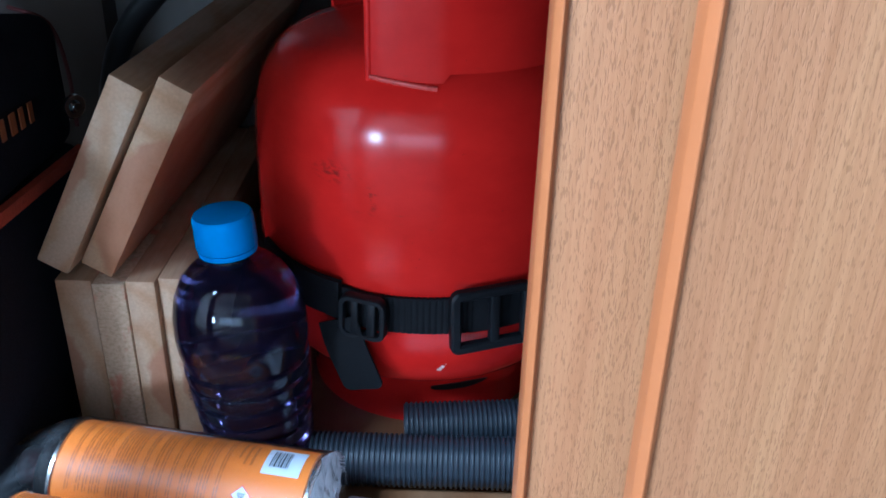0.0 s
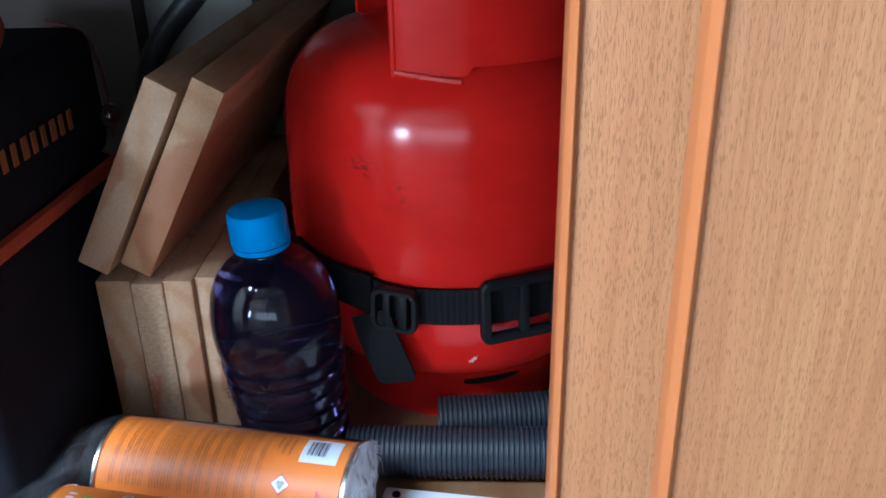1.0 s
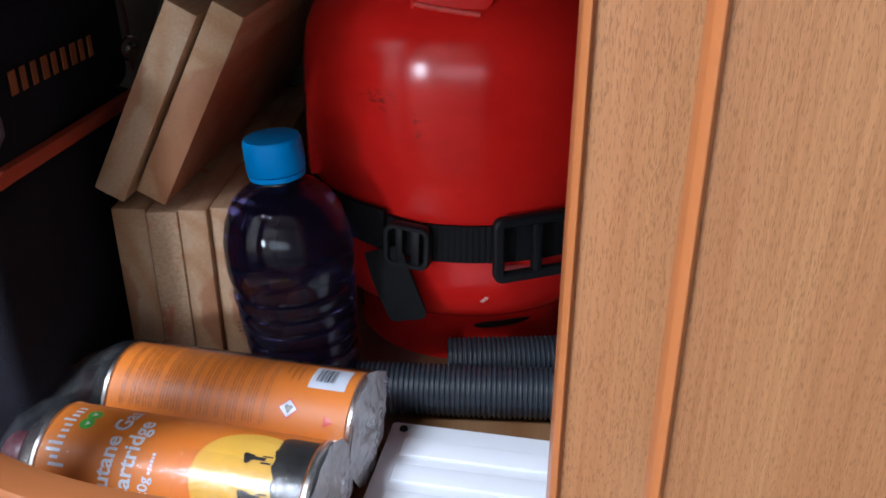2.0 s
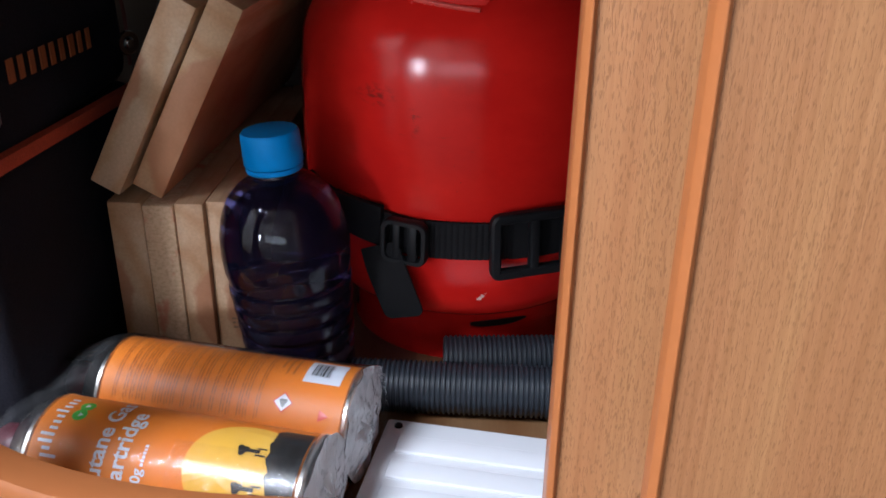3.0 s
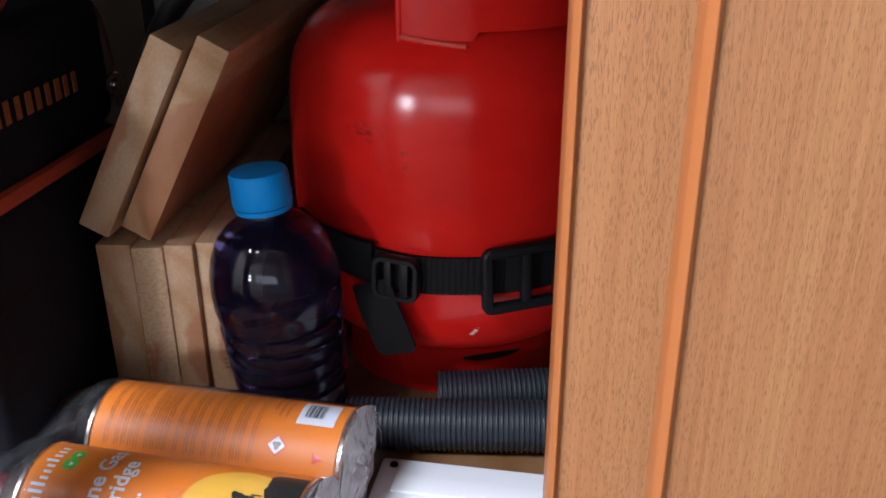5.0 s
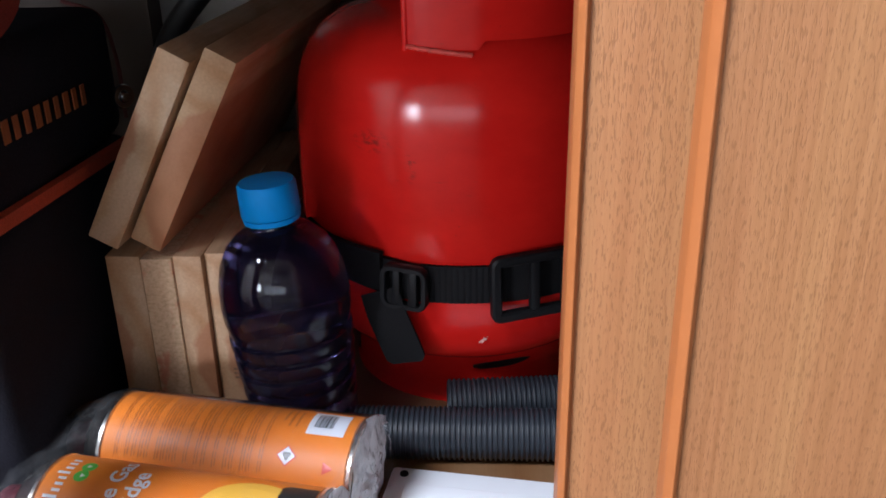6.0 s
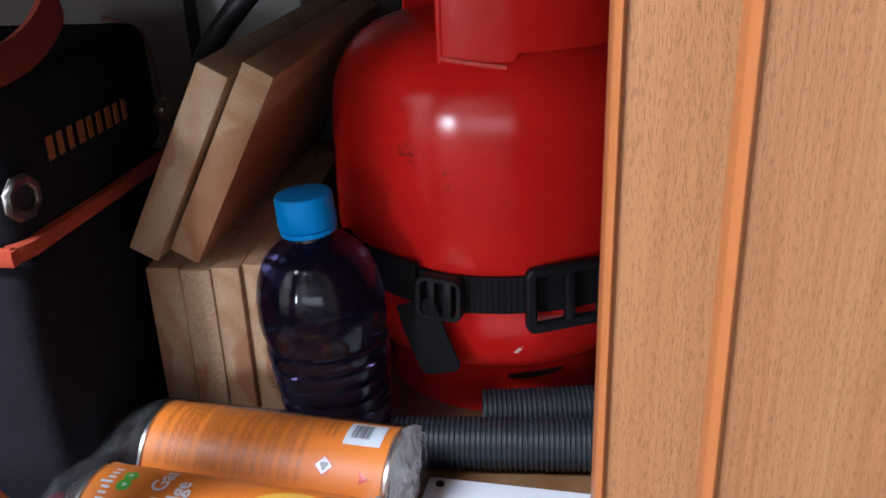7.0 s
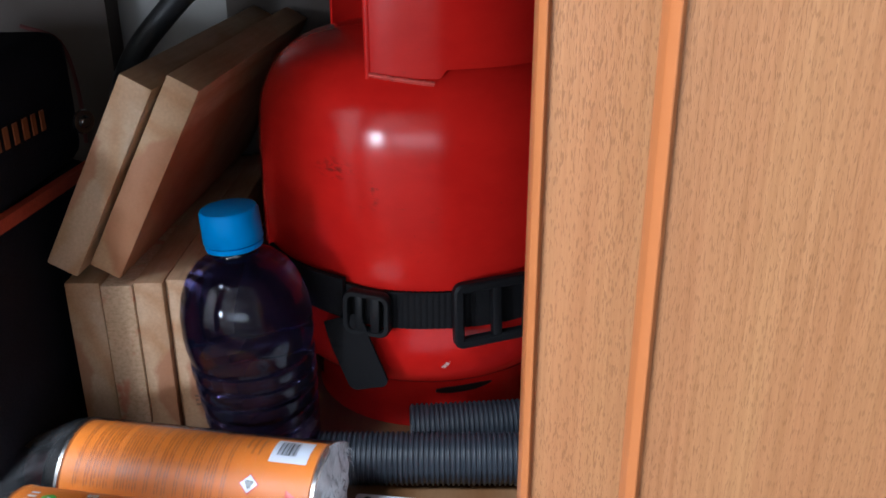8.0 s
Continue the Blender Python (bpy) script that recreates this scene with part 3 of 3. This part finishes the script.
def screw_cap():
    n = 120
    bm = bmesh.new()
    rows = []
    for r, z, knurl in ((0.0172, 0.1596, 1), (0.0178, 0.1604, 1), (0.0174, 0.1778, 1), (0.0163, 0.1795, 0), (0.0100, 0.1798, 0), (0.0040, 0.1799, 0)):
        rows.append([bm.verts.new(((r - 0.0003 * knurl * (i % 2)) * cos(2 * pi * i / n), (r - 0.0003 * knurl * (i % 2)) * sin(2 * pi * i / n), z)) for i in range(n)])
    for a, b in zip(rows, rows[1:]):
        for i in range(n):
            bm.faces.new((a[i], a[(i + 1) % n], b[(i + 1) % n], b[i]))
    bm.faces.new(rows[-1])
    bm.faces.new(rows[0])
    return bm


part("cap", screw_cap(), CAP_BLUE, bottle, "bright blue ribbed screw cap")

# ---- the grey hoses ----
def hose(x, y, yaw, length, r, label):
    """A corrugated hose lying along x, from its cut end."""
    prof, pitch = [], 0.0033
    prof.append((r - 0.0035, 0.0))
    for i in range(int(length / pitch)):
        z = i * pitch
        prof += [(r - 0.0013, z), (r - 0.0002, z + 0.0005), (r, z + 0.0011), (r - 0.0002, z + 0.0017), (r - 0.0013, z + 0.0022)]
    end = prof[-1][1]
    prof += [(r - 0.0035, end), (r - 0.0035, 0.0)]
    ob = root("corrugated_hose", pose(x, y, r, 0, 0, yaw) @ pose(0, 0, 0, 0, 90, 0), label, "hose", "corrugated hoses")
    part("hose_wall", lathe(prof, 40), HOSE_GREY, ob)
    part("cut_end", lathe([(r - 0.0040, 0.0008), (r - 0.0036, -0.0004), (r - 0.0016, -0.0006), (r - 0.0010, 0.0006)], 40), HOSE_GREY, ob, "raw cut end of the hose")
    return ob


hose(-0.077, 0.4640, -0.3, 0.34, 0.0172, "dark grey corrugated plastic hose lying on the cupboard floor")
hose(-0.0185, 0.4990, 5.0, 0.30, 0.0165, "dark grey corrugated hose lying behind another hose")

# ---- white panel ----
tray = root("white_panel", pose(-0.0515, 0.4415, 0.0, 0, 0, -8.0), "white plastic panel with shallow ribs and a dark corner screw", "plastic panel")
tp = box((0.0, -0.135, 0.0), (0.20, 0.0, 0.0085), 0.003)
part("panel", tp, WHITE, tray)
for i in range(5):
    y = -0.017 - 0.0235 * i
    rib = box((0.012, y - 0.0165, 0.0080), (0.19, y, 0.0099), 0.0013, segments=3)
    part("rib", rib, WHITE, tray)
part("screw", lathe([(0.0, 0.0100), (0.0013, 0.0102), (0.0025, 0.0096), (0.0028, 0.0084)], 20, Matrix.Translation((0.009, -0.008, 0))), BLACK_PLASTIC, tray, "small dark screw head")

# ---- gas cartridges ----
CAN_R, CAN_L = 0.0325, 0.1455


def on_can(u, a, lift=0.00015):
    """A place on the label: u along the can from its valve end, a degrees round it; a = 0 is the top and positive turns to the back."""
    r = CAN_R + lift
    return Vector((u, r * sin(radians(a)), r * cos(radians(a))))


def patch(u0, u1, a0, a1, lift=0.0002, nu=1, na=6, bm=None):
    bm = bm or bmesh.new()
    g = [[bm.verts.new(on_can(u0 + (u1 - u0) * i / nu, a0 + (a1 - a0) * k / na, lift)) for k in range(na + 1)] for i in range(nu + 1)]
    for i in range(nu):
        for k in range(na):
            bm.faces.new((g[i][k], g[i + 1][k], g[i + 1][k + 1], g[i][k + 1]))
    return bm


def disc(u, a, ru, lift=0.0002, n=28, squash=1.0, cut=None, bm=None):
    """A round or shaped spot on the label."""
    bm = bm or bmesh.new()
    k = math.degrees(1 / CAN_R)
    rings = []
    for f in (0.06, 0.2, 0.4, 0.6, 0.8, 1.0):
        row = []
        for i in range(n):
            t = 2 * pi * i / n
            s = cut(t) if cut else 1.0
            row.append(bm.verts.new(on_can(u + f * s * ru * cos(t), a + f * s * ru * squash * sin(t) * k, lift)))
        rings.append(row)
    bm.faces.new(rings[0])
    for p, q in zip(rings, rings[1:]):
        for i in range(n):
            bm.faces.new((p[i], p[(i + 1) % n], q[(i + 1) % n], q[i]))
    return bm


def letters(text, size, u, a, mat, parent, name, label=""):
    """Lettering that runs round the can, its tops towards the valve end; u is the baseline, a the angle where it starts."""
    curve = bpy.data.curves.new("letters", "FONT")
    curve.body, curve.size, curve.resolution_u = text, size, 3
    curve.offset = size * 0.022
    tmp = bpy.data.objects.new("letters", curve)
    scene.collection.objects.link(tmp)
    me = bpy.data.meshes.new_from_object(tmp.evaluated_get(bpy.context.evaluated_depsgraph_get()))
    bpy.data.objects.remove(tmp)
    bm = bmesh.new()
    bm.from_mesh(me)
    bpy.data.meshes.remove(me)
    long = [e for e in bm.edges if e.calc_length() > 0.004]
    if long:
        bmesh.ops.subdivide_edges(bm, edges=long, cuts=2)
    bmesh.ops.triangulate(bm, faces=bm.faces)
    k = math.degrees(1 / CAN_R)
    for v in bm.verts:
        v.co = on_can(u - v.co.y, a + v.co.x * k, 0.0003)
    return part(name, bm, mat, parent, label, False)


def cartridge(x, y, yaw, label):
    can = root("gas_cartridge", pose(x, y, CAN_R + 0.0006, 0, 0, yaw), label, "gas cartridge", "wrapped gas cartridges")
    along = pose(0, 0, 0, 0, 90, 0)
    part("label_sleeve", lathe([(CAN_R - 0.0008, 0.0), (CAN_R, 0.0003), (CAN_R, CAN_L - 0.0003), (CAN_R - 0.0008, CAN_L)], 72, along), LABEL, can, "glossy orange printed sleeve")
    part("base_rim", lathe([(CAN_R - 0.0009, CAN_L - 0.0002), (CAN_R + 0.0004, CAN_L + 0.0008), (CAN_R + 0.0007, CAN_L + 0.0028), (CAN_R - 0.0002, CAN_L + 0.0042),
                            (CAN_R - 0.0022, CAN_L + 0.0040), (CAN_R - 0.0036, CAN_L + 0.0014), (CAN_R - 0.010, CAN_L - 0.0006), (0.012, CAN_L - 0.0030),
                            (0.0, CAN_L - 0.0034)], 72, along), STEEL, can, "bright tinplate base")
    part("shoulder", lathe([(CAN_R - 0.0009, 0.0002), (CAN_R + 0.0005, -0.0010), (CAN_R + 0.0005, -0.0030), (CAN_R - 0.0026, -0.0046), (CAN_R - 0.0040, -0.0070),
                            (CAN_R - 0.0046, -0.0120), (0.0245, -0.0160), (0.0190, -0.0180), (0.0, -0.0182)], 72, along), STEEL, can, "tinplate shoulder")
    part("valve_cup", lathe([(0.0165, -0.0176), (0.0168, -0.0200), (0.0155, -0.0212), (0.0, -0.0214)], 40, along), STEEL, can, "tinplate valve cup")
    part("cap", lathe([(0.0125, -0.0210), (0.0130, -0.0225), (0.0125, -0.0340), (0.0110, -0.0362), (0.0, -0.0366)], 40, along), MAROON, can, "maroon plastic valve cap")
    return can


YAW = -10.1
rear = cartridge(-0.2086, 0.4253, YAW, "orange gas cartridge in clear film, its small print side up")
front = cartridge(-0.2219, 0.3616, YAW, "orange gas cartridge in clear film with a yellow sun picture")

# Small print on the rear one: dark lines in columns, a white code label and hazard signs.
rng = random.Random(5)
u = 0.008
while u < 0.098:
    for row in range(2):
        bm = bmesh.new()
        a = -62.0 + row * 1.5
        while a < 42:
            step = rng.uniform(4, 15)
            patch(u, u + 0.0008, a, min(a + step, 44), 0.0002, 1, 4, bm)
            a += step + rng.uniform(0.8, 2.2)
        part("print_line", bm, LABEL_DARK, rear, "", False)
        u += 0.0016
    u += rng.choice((0.0004, 0.0010, 0.0034))
for u0, a0, a1 in ((0.1025, -2, 34), (0.1065, -10, 26), (0.1105, -10, 20)):
    part("print_line", patch(u0, u0 + 0.0014, a0, a1), LABEL_DARK, rear, "", False)
part("code_label", patch(0.1180, 0.1400, -17, 20, 0.00025, 1, 8), LABEL_WHITE, rear, "white bar code label", False)
u = 0.1215
for w in (0.0007, 0.0004, 0.0010, 0.0004, 0.0007, 0.0012, 0.0004, 0.0008, 0.0004):
    part("code_bar", patch(u, u + w, -8, 15, 0.0004, 1, 6), LABEL_BLACK, rear, "", False)
    u += w + 0.0006
part("hazard_sign", disc(0.1110, -42, 0.0060, 0.00025, 4), LABEL_RED, rear, "red-edged hazard diamond", False)
part("hazard_field", disc(0.1110, -42, 0.0051, 0.0004, 4), LABEL_WHITE, rear, "white hazard field", False)
part("hazard_mark", disc(0.1112, -42, 0.0022, 0.00055, 12, 1.0, lambda t: 1 + 0.25 * sin(3 * t)), LABEL_BLACK, rear, "", False)
part("hazard_sign", disc(0.1345, -50, 0.0040, 0.00025, 3), LABEL_RED, rear, "faint red warning triangle", False)
part("white_strip", patch(0.034, 0.078, 32, 60, 0.00025, 1, 6), LABEL_WHITE, rear, "white strip round the back of the sleeve", False)

# Front one: title, maker's mark as bars, yellow sun and black rock.
letters("Butane Gas", 0.0124, 0.0430, -77, LABEL_WHITE, front, "title", "white title lettering")
letters("Cartridge", 0.0124, 0.0550, -77, LABEL_WHITE, front, "title", "white title lettering")
letters("220g", 0.0078, 0.0650, -75, LABEL_WHITE, front, "weight_mark", "white weight lettering")
a = -46.0
for w, h in ((2.8, 0.0016), (2.2, 0.0020), (2.6, 0.0016), (2.4, 0.0018), (2.0, 0.0016), (2.6, 0.0018)):
    part("small_mark", patch(0.0650 - h, 0.0650, a, a + w, 0.0003, 1, 2), LABEL_WHITE, front, "", False)
    a += w + 1.0
a = -52.0
for i, (lo, hi) in enumerate(((0.0045, 0.0), (0.0, 0.0), (0.0, 0.0035), (0.0, 0.0035), (0.0, 0.0), (0.0, 0.0), (0.0, 0.0), (0.0, 0.0025), (0.0, 0.0), (0.0, 0.0), (0.0, 0.0))):
    part("maker_mark", patch(0.0122 - 0.0046 - hi, 0.0122 + lo, a, a + 3.0, 0.0003, 1, 3), LABEL_WHITE, front, "", False)
    a += 6.4
part("green_mark", disc(0.0190, -7, 0.0040, 0.00025, 20), LABEL_GREEN, front, "green badge", False)
part("green_mark", disc(0.0195, 6, 0.0040, 0.00025, 20), LABEL_GREEN, front, "green badge", False)
for aa in (-7, 6):
    part("badge_mark", disc(0.0195, aa, 0.0018, 0.0004, 3), LABEL_WHITE, front, "", False)
part("sun_picture", disc(0.1140, -34, 0.0285, 0.0002, 48), LABEL_YELLOW, front, "yellow sun disc", False)


def rock_face():
    """A dark cliff at the base end, its open side broken by ledges."""
    bm, rows = bmesh.new(), []
    for k in range(61):
        a = -95 + 113 * k / 60
        ledge = 0.1262 + 0.0016 * noise.noise(Vector((a * 0.11, 3, 0))) + 0.0012 * noise.noise(Vector((a * 0.5, 8, 0))) + 0.00011 * max(0.0, -a - 10)
        ledge += 0.0035 * max(0.0, (a - 10) / 8) ** 2
        rows.append([bm.verts.new(on_can(u, a, 0.0004)) for u in (ledge, 0.136, CAN_L - 0.0003)])
    for p, q in zip(rows, rows[1:]):
        for i in range(2):
            bm.faces.new((p[i], p[i + 1], q[i + 1], q[i]))
    return bm


part("rock_picture", rock_face(), LABEL_BLACK, front, "black rock shape", False)
for ua, aa in ((0.1135, -16), (0.1160, -50)):
    part("dark_figure_shape", disc(ua, aa, 0.0030, 0.0005, 20, 0.95, lambda t: 1 + 0.22 * sin(3 * t + 0.6)), LABEL_BLACK, front, "plain dark shape", False)
    part("dark_figure_shape", patch(ua + 0.002, ua + 0.009, aa - 1.6, aa + 2.0, 0.0005, 2, 2), LABEL_BLACK, front, "plain dark shape", False)
    part("dark_figure_shape", patch(ua + 0.007, ua + 0.0125, aa + 2.5, aa + 4.0, 0.0005, 2, 2), LABEL_BLACK, front, "plain dark shape", False)
    part("dark_figure_shape", patch(ua + 0.007, ua + 0.0125, aa - 4.5, aa - 2.8, 0.0005, 2, 2), LABEL_BLACK, front, "plain dark shape", False)


FILM_D = 0.0655


def film_loop():
    """The section of the film round the pair, in y and z."""
    r, loop = CAN_R + 0.0010, []
    loop += [(r * cos(a), r * sin(a)) for a in [radians(-90 + 180 * i / 24) for i in range(25)]]
    loop += [(-FILM_D * t, r - 0.006 * sin(pi * t) ** 2) for t in [(i + 1) / 10 for i in range(9)]]
    loop += [(-FILM_D + r * cos(a), r * sin(a)) for a in [radians(90 + 180 * i / 24) for i in range(25)]]
    loop += [(-FILM_D * (1 - t), -r) for t in [(i + 1) / 10 for i in range(9)]]
    return loop


def film_piece(stations):
    """Film over stations of (place along the cans, width kept, height kept, crumple)."""
    bm, loop, rows = bmesh.new(), film_loop(), []
    for x, k, kz, amp in stations:
        row = []
        for y, z in loop:
            w = noise.noise(Vector((x * 130, y * 150, z * 150)))
            v = noise.noise(Vector((x * 60 + 9, y * 70, z * 70)))
            cy = -FILM_D / 2
            row.append(bm.verts.new((x + v * amp * 1.4, cy + (y - cy) * k + w * amp, z * kz + abs(w) * amp)))
        rows.append(row)
    n = len(loop)
    for a, b in zip(rows, rows[1:]):
        for i in range(n):
            bm.faces.new((a[i], a[(i + 1) % n], b[(i + 1) % n], b[i]))
    return bm


def film_disc(cy, seed):
    """Gathered film over one can's base, crumpled towards the middle."""
    bm, rows, n = bmesh.new(), [], 40
    for k in range(9):
        f = 1.02 - k * 0.12
        row = []
        for i in range(n):
            a = 2 * pi * i / n
            w = noise.noise(Vector((cos(a) * 3 * f + seed, sin(a) * 3 * f, f * 5)))
            pleat = 0.0012 * sin(a * 13 + 3 * w) * (0.4 + 0.6 * (1 - f))
            r = (CAN_R + 0.0008) * f
            row.append(bm.verts.new((0.1508 + 0.004 * (1 - f) + w * 0.0022 + pleat, cy + r * cos(a), r * sin(a))))
        rows.append(row)
    for a, b in zip(rows, rows[1:]):
        for i in range(n):
            bm.faces.new((a[i], a[(i + 1) % n], b[(i + 1) % n], b[i]))
    bm.faces.new(rows[-1])
    return bm


wrap = root("film_wrap", pose(-0.2086, 0.4253, CAN_R + 0.0016, 0, 0, YAW), "crinkled clear shrink film round two gas cartridges", "film wrap")
pieces = [part("film_sleeve", film_piece([(-0.002, 1, 1, 0.0004), (0.02, 1, 1, 0.0003), (0.05, 1, 1, 0.0003), (0.08, 1, 1, 0.0003), (0.105, 1, 1, 0.0003),
                                          (0.13, 1, 1, 0.0003), (0.1455, 1, 1, 0.0005)]), FILM, wrap),
          part("film_tail", film_piece([(-0.046, 0.62, 0.16, 0.003), (-0.042, 0.72, 0.35, 0.003), (-0.036, 0.80, 0.52, 0.003), (-0.028, 0.87, 0.68, 0.002),
                                        (-0.018, 0.93, 0.84, 0.002), (-0.010, 0.98, 0.95, 0.001), (-0.002, 1, 1, 0.0004)]), FILM_TAIL, wrap, "loose twisted film end"),
          part("film_edge", film_piece([(0.1455, 1, 1, 0.0006), (0.149, 1.004, 1.02, 0.0018), (0.1525, 1.0, 1.03, 0.0030), (0.1565, 0.99, 1.02, 0.0042)]), FILM_TAIL, wrap, "frayed film edge"),
          part("film_end", film_disc(0.0, 1.0), FILM_END, wrap, "whitish gathered film over a can base"),
          part("film_end", film_disc(-FILM_D, 6.0), FILM_END, wrap, "whitish gathered film over a can base")]
crease = bmesh.new()
grid = []
for i in range(91):
    row = []
    for k in range(25):
        x, a = 0.076 + 0.0685 * i / 90, radians(-84 + 66 * k / 24)
        w = noise.noise(Vector((x * 420, a * 4, 2))) + 0.6 * noise.noise(Vector((x * 950, a * 8, 5)))
        fade = min(1.0, i / 12, k / 5, (24 - k) / 5)
        r = CAN_R + 0.0012 + 0.0024 * abs(w) * max(0.0, fade)
        row.append(crease.verts.new((x + 0.0005, -FILM_D + r * sin(a), r * cos(a))))
    grid.append(row)
for i in range(90):
    for k in range(24):
        crease.faces.new((grid[i][k], grid[i + 1][k], grid[i + 1][k + 1], grid[i][k + 1]))
pieces.append(part("film_crease", crease, FILM_CREASE, wrap, "puckered film over the picture"))
for piece in pieces:
    piece.visible_shadow = False

# ---- the black tool bag ----
BX, BYF, BYB = -0.2475, 0.380, 0.600
bag = root("tool_bag", pose(BX, 0.0, 0.0), "black fabric tool bag with orange piping and metal eyelets", "tool bag")


def soft_box(lo, hi, r, sag=0.0):
    bm = box(lo, hi, r, segments=4)
    bmesh.ops.subdivide_edges(bm, edges=[e for e in bm.edges if e.calc_length() > 0.05], cuts=5, use_grid_fill=True)
    for v in bm.verts:
        w = noise.noise(v.co * 14)
        v.co += Vector((w * sag, noise.noise(v.co * 11 + Vector((3, 1, 7))) * sag, 0))
    return bm


part("bag_body", soft_box((-0.20, BYF, 0.0), (0.0, BYB, 0.180), 0.012, 0.002), BAG_CLOTH, bag)
part("bag_lid", soft_box((-0.198, BYF + 0.002, 0.1805), (-0.001, BYB - 0.006, 0.270), 0.014, 0.003), BAG_CLOTH, bag)
band = [(-0.19, BYF - 0.002), (-0.018, BYF - 0.002), (-0.006, BYF + 0.002), (0.0005, BYF + 0.012), (0.0012, BYF + 0.03), (0.0015, 0.49), (0.0012, BYB - 0.012)]
part("piping", sweep(smooth_line([(x, y, 0.1855 - 0.055 * max(0.0, y - 0.40)) for x, y in band], 6), [(-0.0018, -0.0052), (0.0022, -0.0040), (0.0030, 0.0), (0.0022, 0.0040), (-0.0018, 0.0052)]),
     BAG_ORANGE, bag, "orange-red webbing band round the bag")
part("piping", sweep(smooth_line([(-0.003, BYB - 0.002, 0.19), (-0.003, BYB - 0.002, 0.23), (-0.008, BYB - 0.008, 0.262), (-0.03, BYB - 0.013, 0.273)], 6),
                     circle(0.0014, 8), up=(0, 1, 0)), fabric("dark_red_piping", (0.07, 0.010, 0.008), 800), bag, "dark red edge piping")
handle = smooth_line([(-0.004, 0.384, 0.2772), (-0.002, 0.400, 0.2772), (-0.002, 0.426, 0.2795), (-0.003, 0.452, 0.2862), (-0.005, 0.472, 0.2962), (-0.010, 0.482, 0.306)], 8)
part("carry_handle", sweep(handle, [(-0.0022, -0.0090), (0.0022, -0.0090), (0.0030, 0.0), (0.0022, 0.0090), (-0.0022, 0.0090)], up=(-0.3, 0, 1)), fabric("dull_red_webbing", (0.28, 0.032, 0.018), 800), bag, "dull orange-red webbing carry handle")


def eyelet(y, z, hole):
    m = Matrix.Translation((0.0015 if hole else 0.0030, y, z)) @ pose(0, 0, 0, 0, 0, -14 if hole else -32) @ pose(0, 0, 0, 0, 90, 0) @ Matrix.Scale(1.15 if hole else 0.92, 4)
    if hole:
        ob = part("eyelet", lathe([(0.0062, -0.001), (0.0062, 0.0018), (0.0075, 0.0026), (0.0098, 0.0024), (0.0110, 0.0008), (0.0112, -0.001)], 8, m @ pose(0, 0, 0, 0, 0, 22.5)), DULL_STEEL, bag, "squarish steel eyelet")
        part("eyelet_hole", lathe([(0.0, 0.0003), (0.0062, 0.0003)], 24, m), LABEL_BLACK, ob)
        return ob
    return part("rivet", lathe([(0.0, 0.0040), (0.0030, 0.0036), (0.0045, 0.0020), (0.0050, 0.0010), (0.0085, 0.0012), (0.0095, -0.0005)], 32, m), STEEL, bag, "domed steel rivet")


eyelet(0.3925, 0.213, True)
eyelet(0.5850, 0.2085, False)
# The printed mark on the side, as plain bars.
for i in range(9):
    y = 0.424 + 0.0122 * i
    z = 0.2225 - 0.04 * (y - 0.424)
    mark = box((0.0022, y, z), (0.0030, y + (0.0052 if i % 3 else 0.0066), z + 0.0125))
    part("printed_mark", mark, BAG_PRINT, bag, "", False)

# ---- black gas pipe at the back ----
pipe = smooth_line([(-0.06, 0.60, 0.40), (-0.13, 0.66, 0.335), (-0.205, 0.685, 0.272), (-0.250, 0.690, 0.215), (-0.268, 0.700, 0.130), (-0.255, 0.715, 0.04), (-0.20, 0.72, 0.0085)], 8)
tagged(part("gas_pipe", sweep(pipe, circle(0.0092, 14), up=(0, 1, 0.2)), RUBBER), "black rubber gas pipe curving down behind the planks", "pipe")
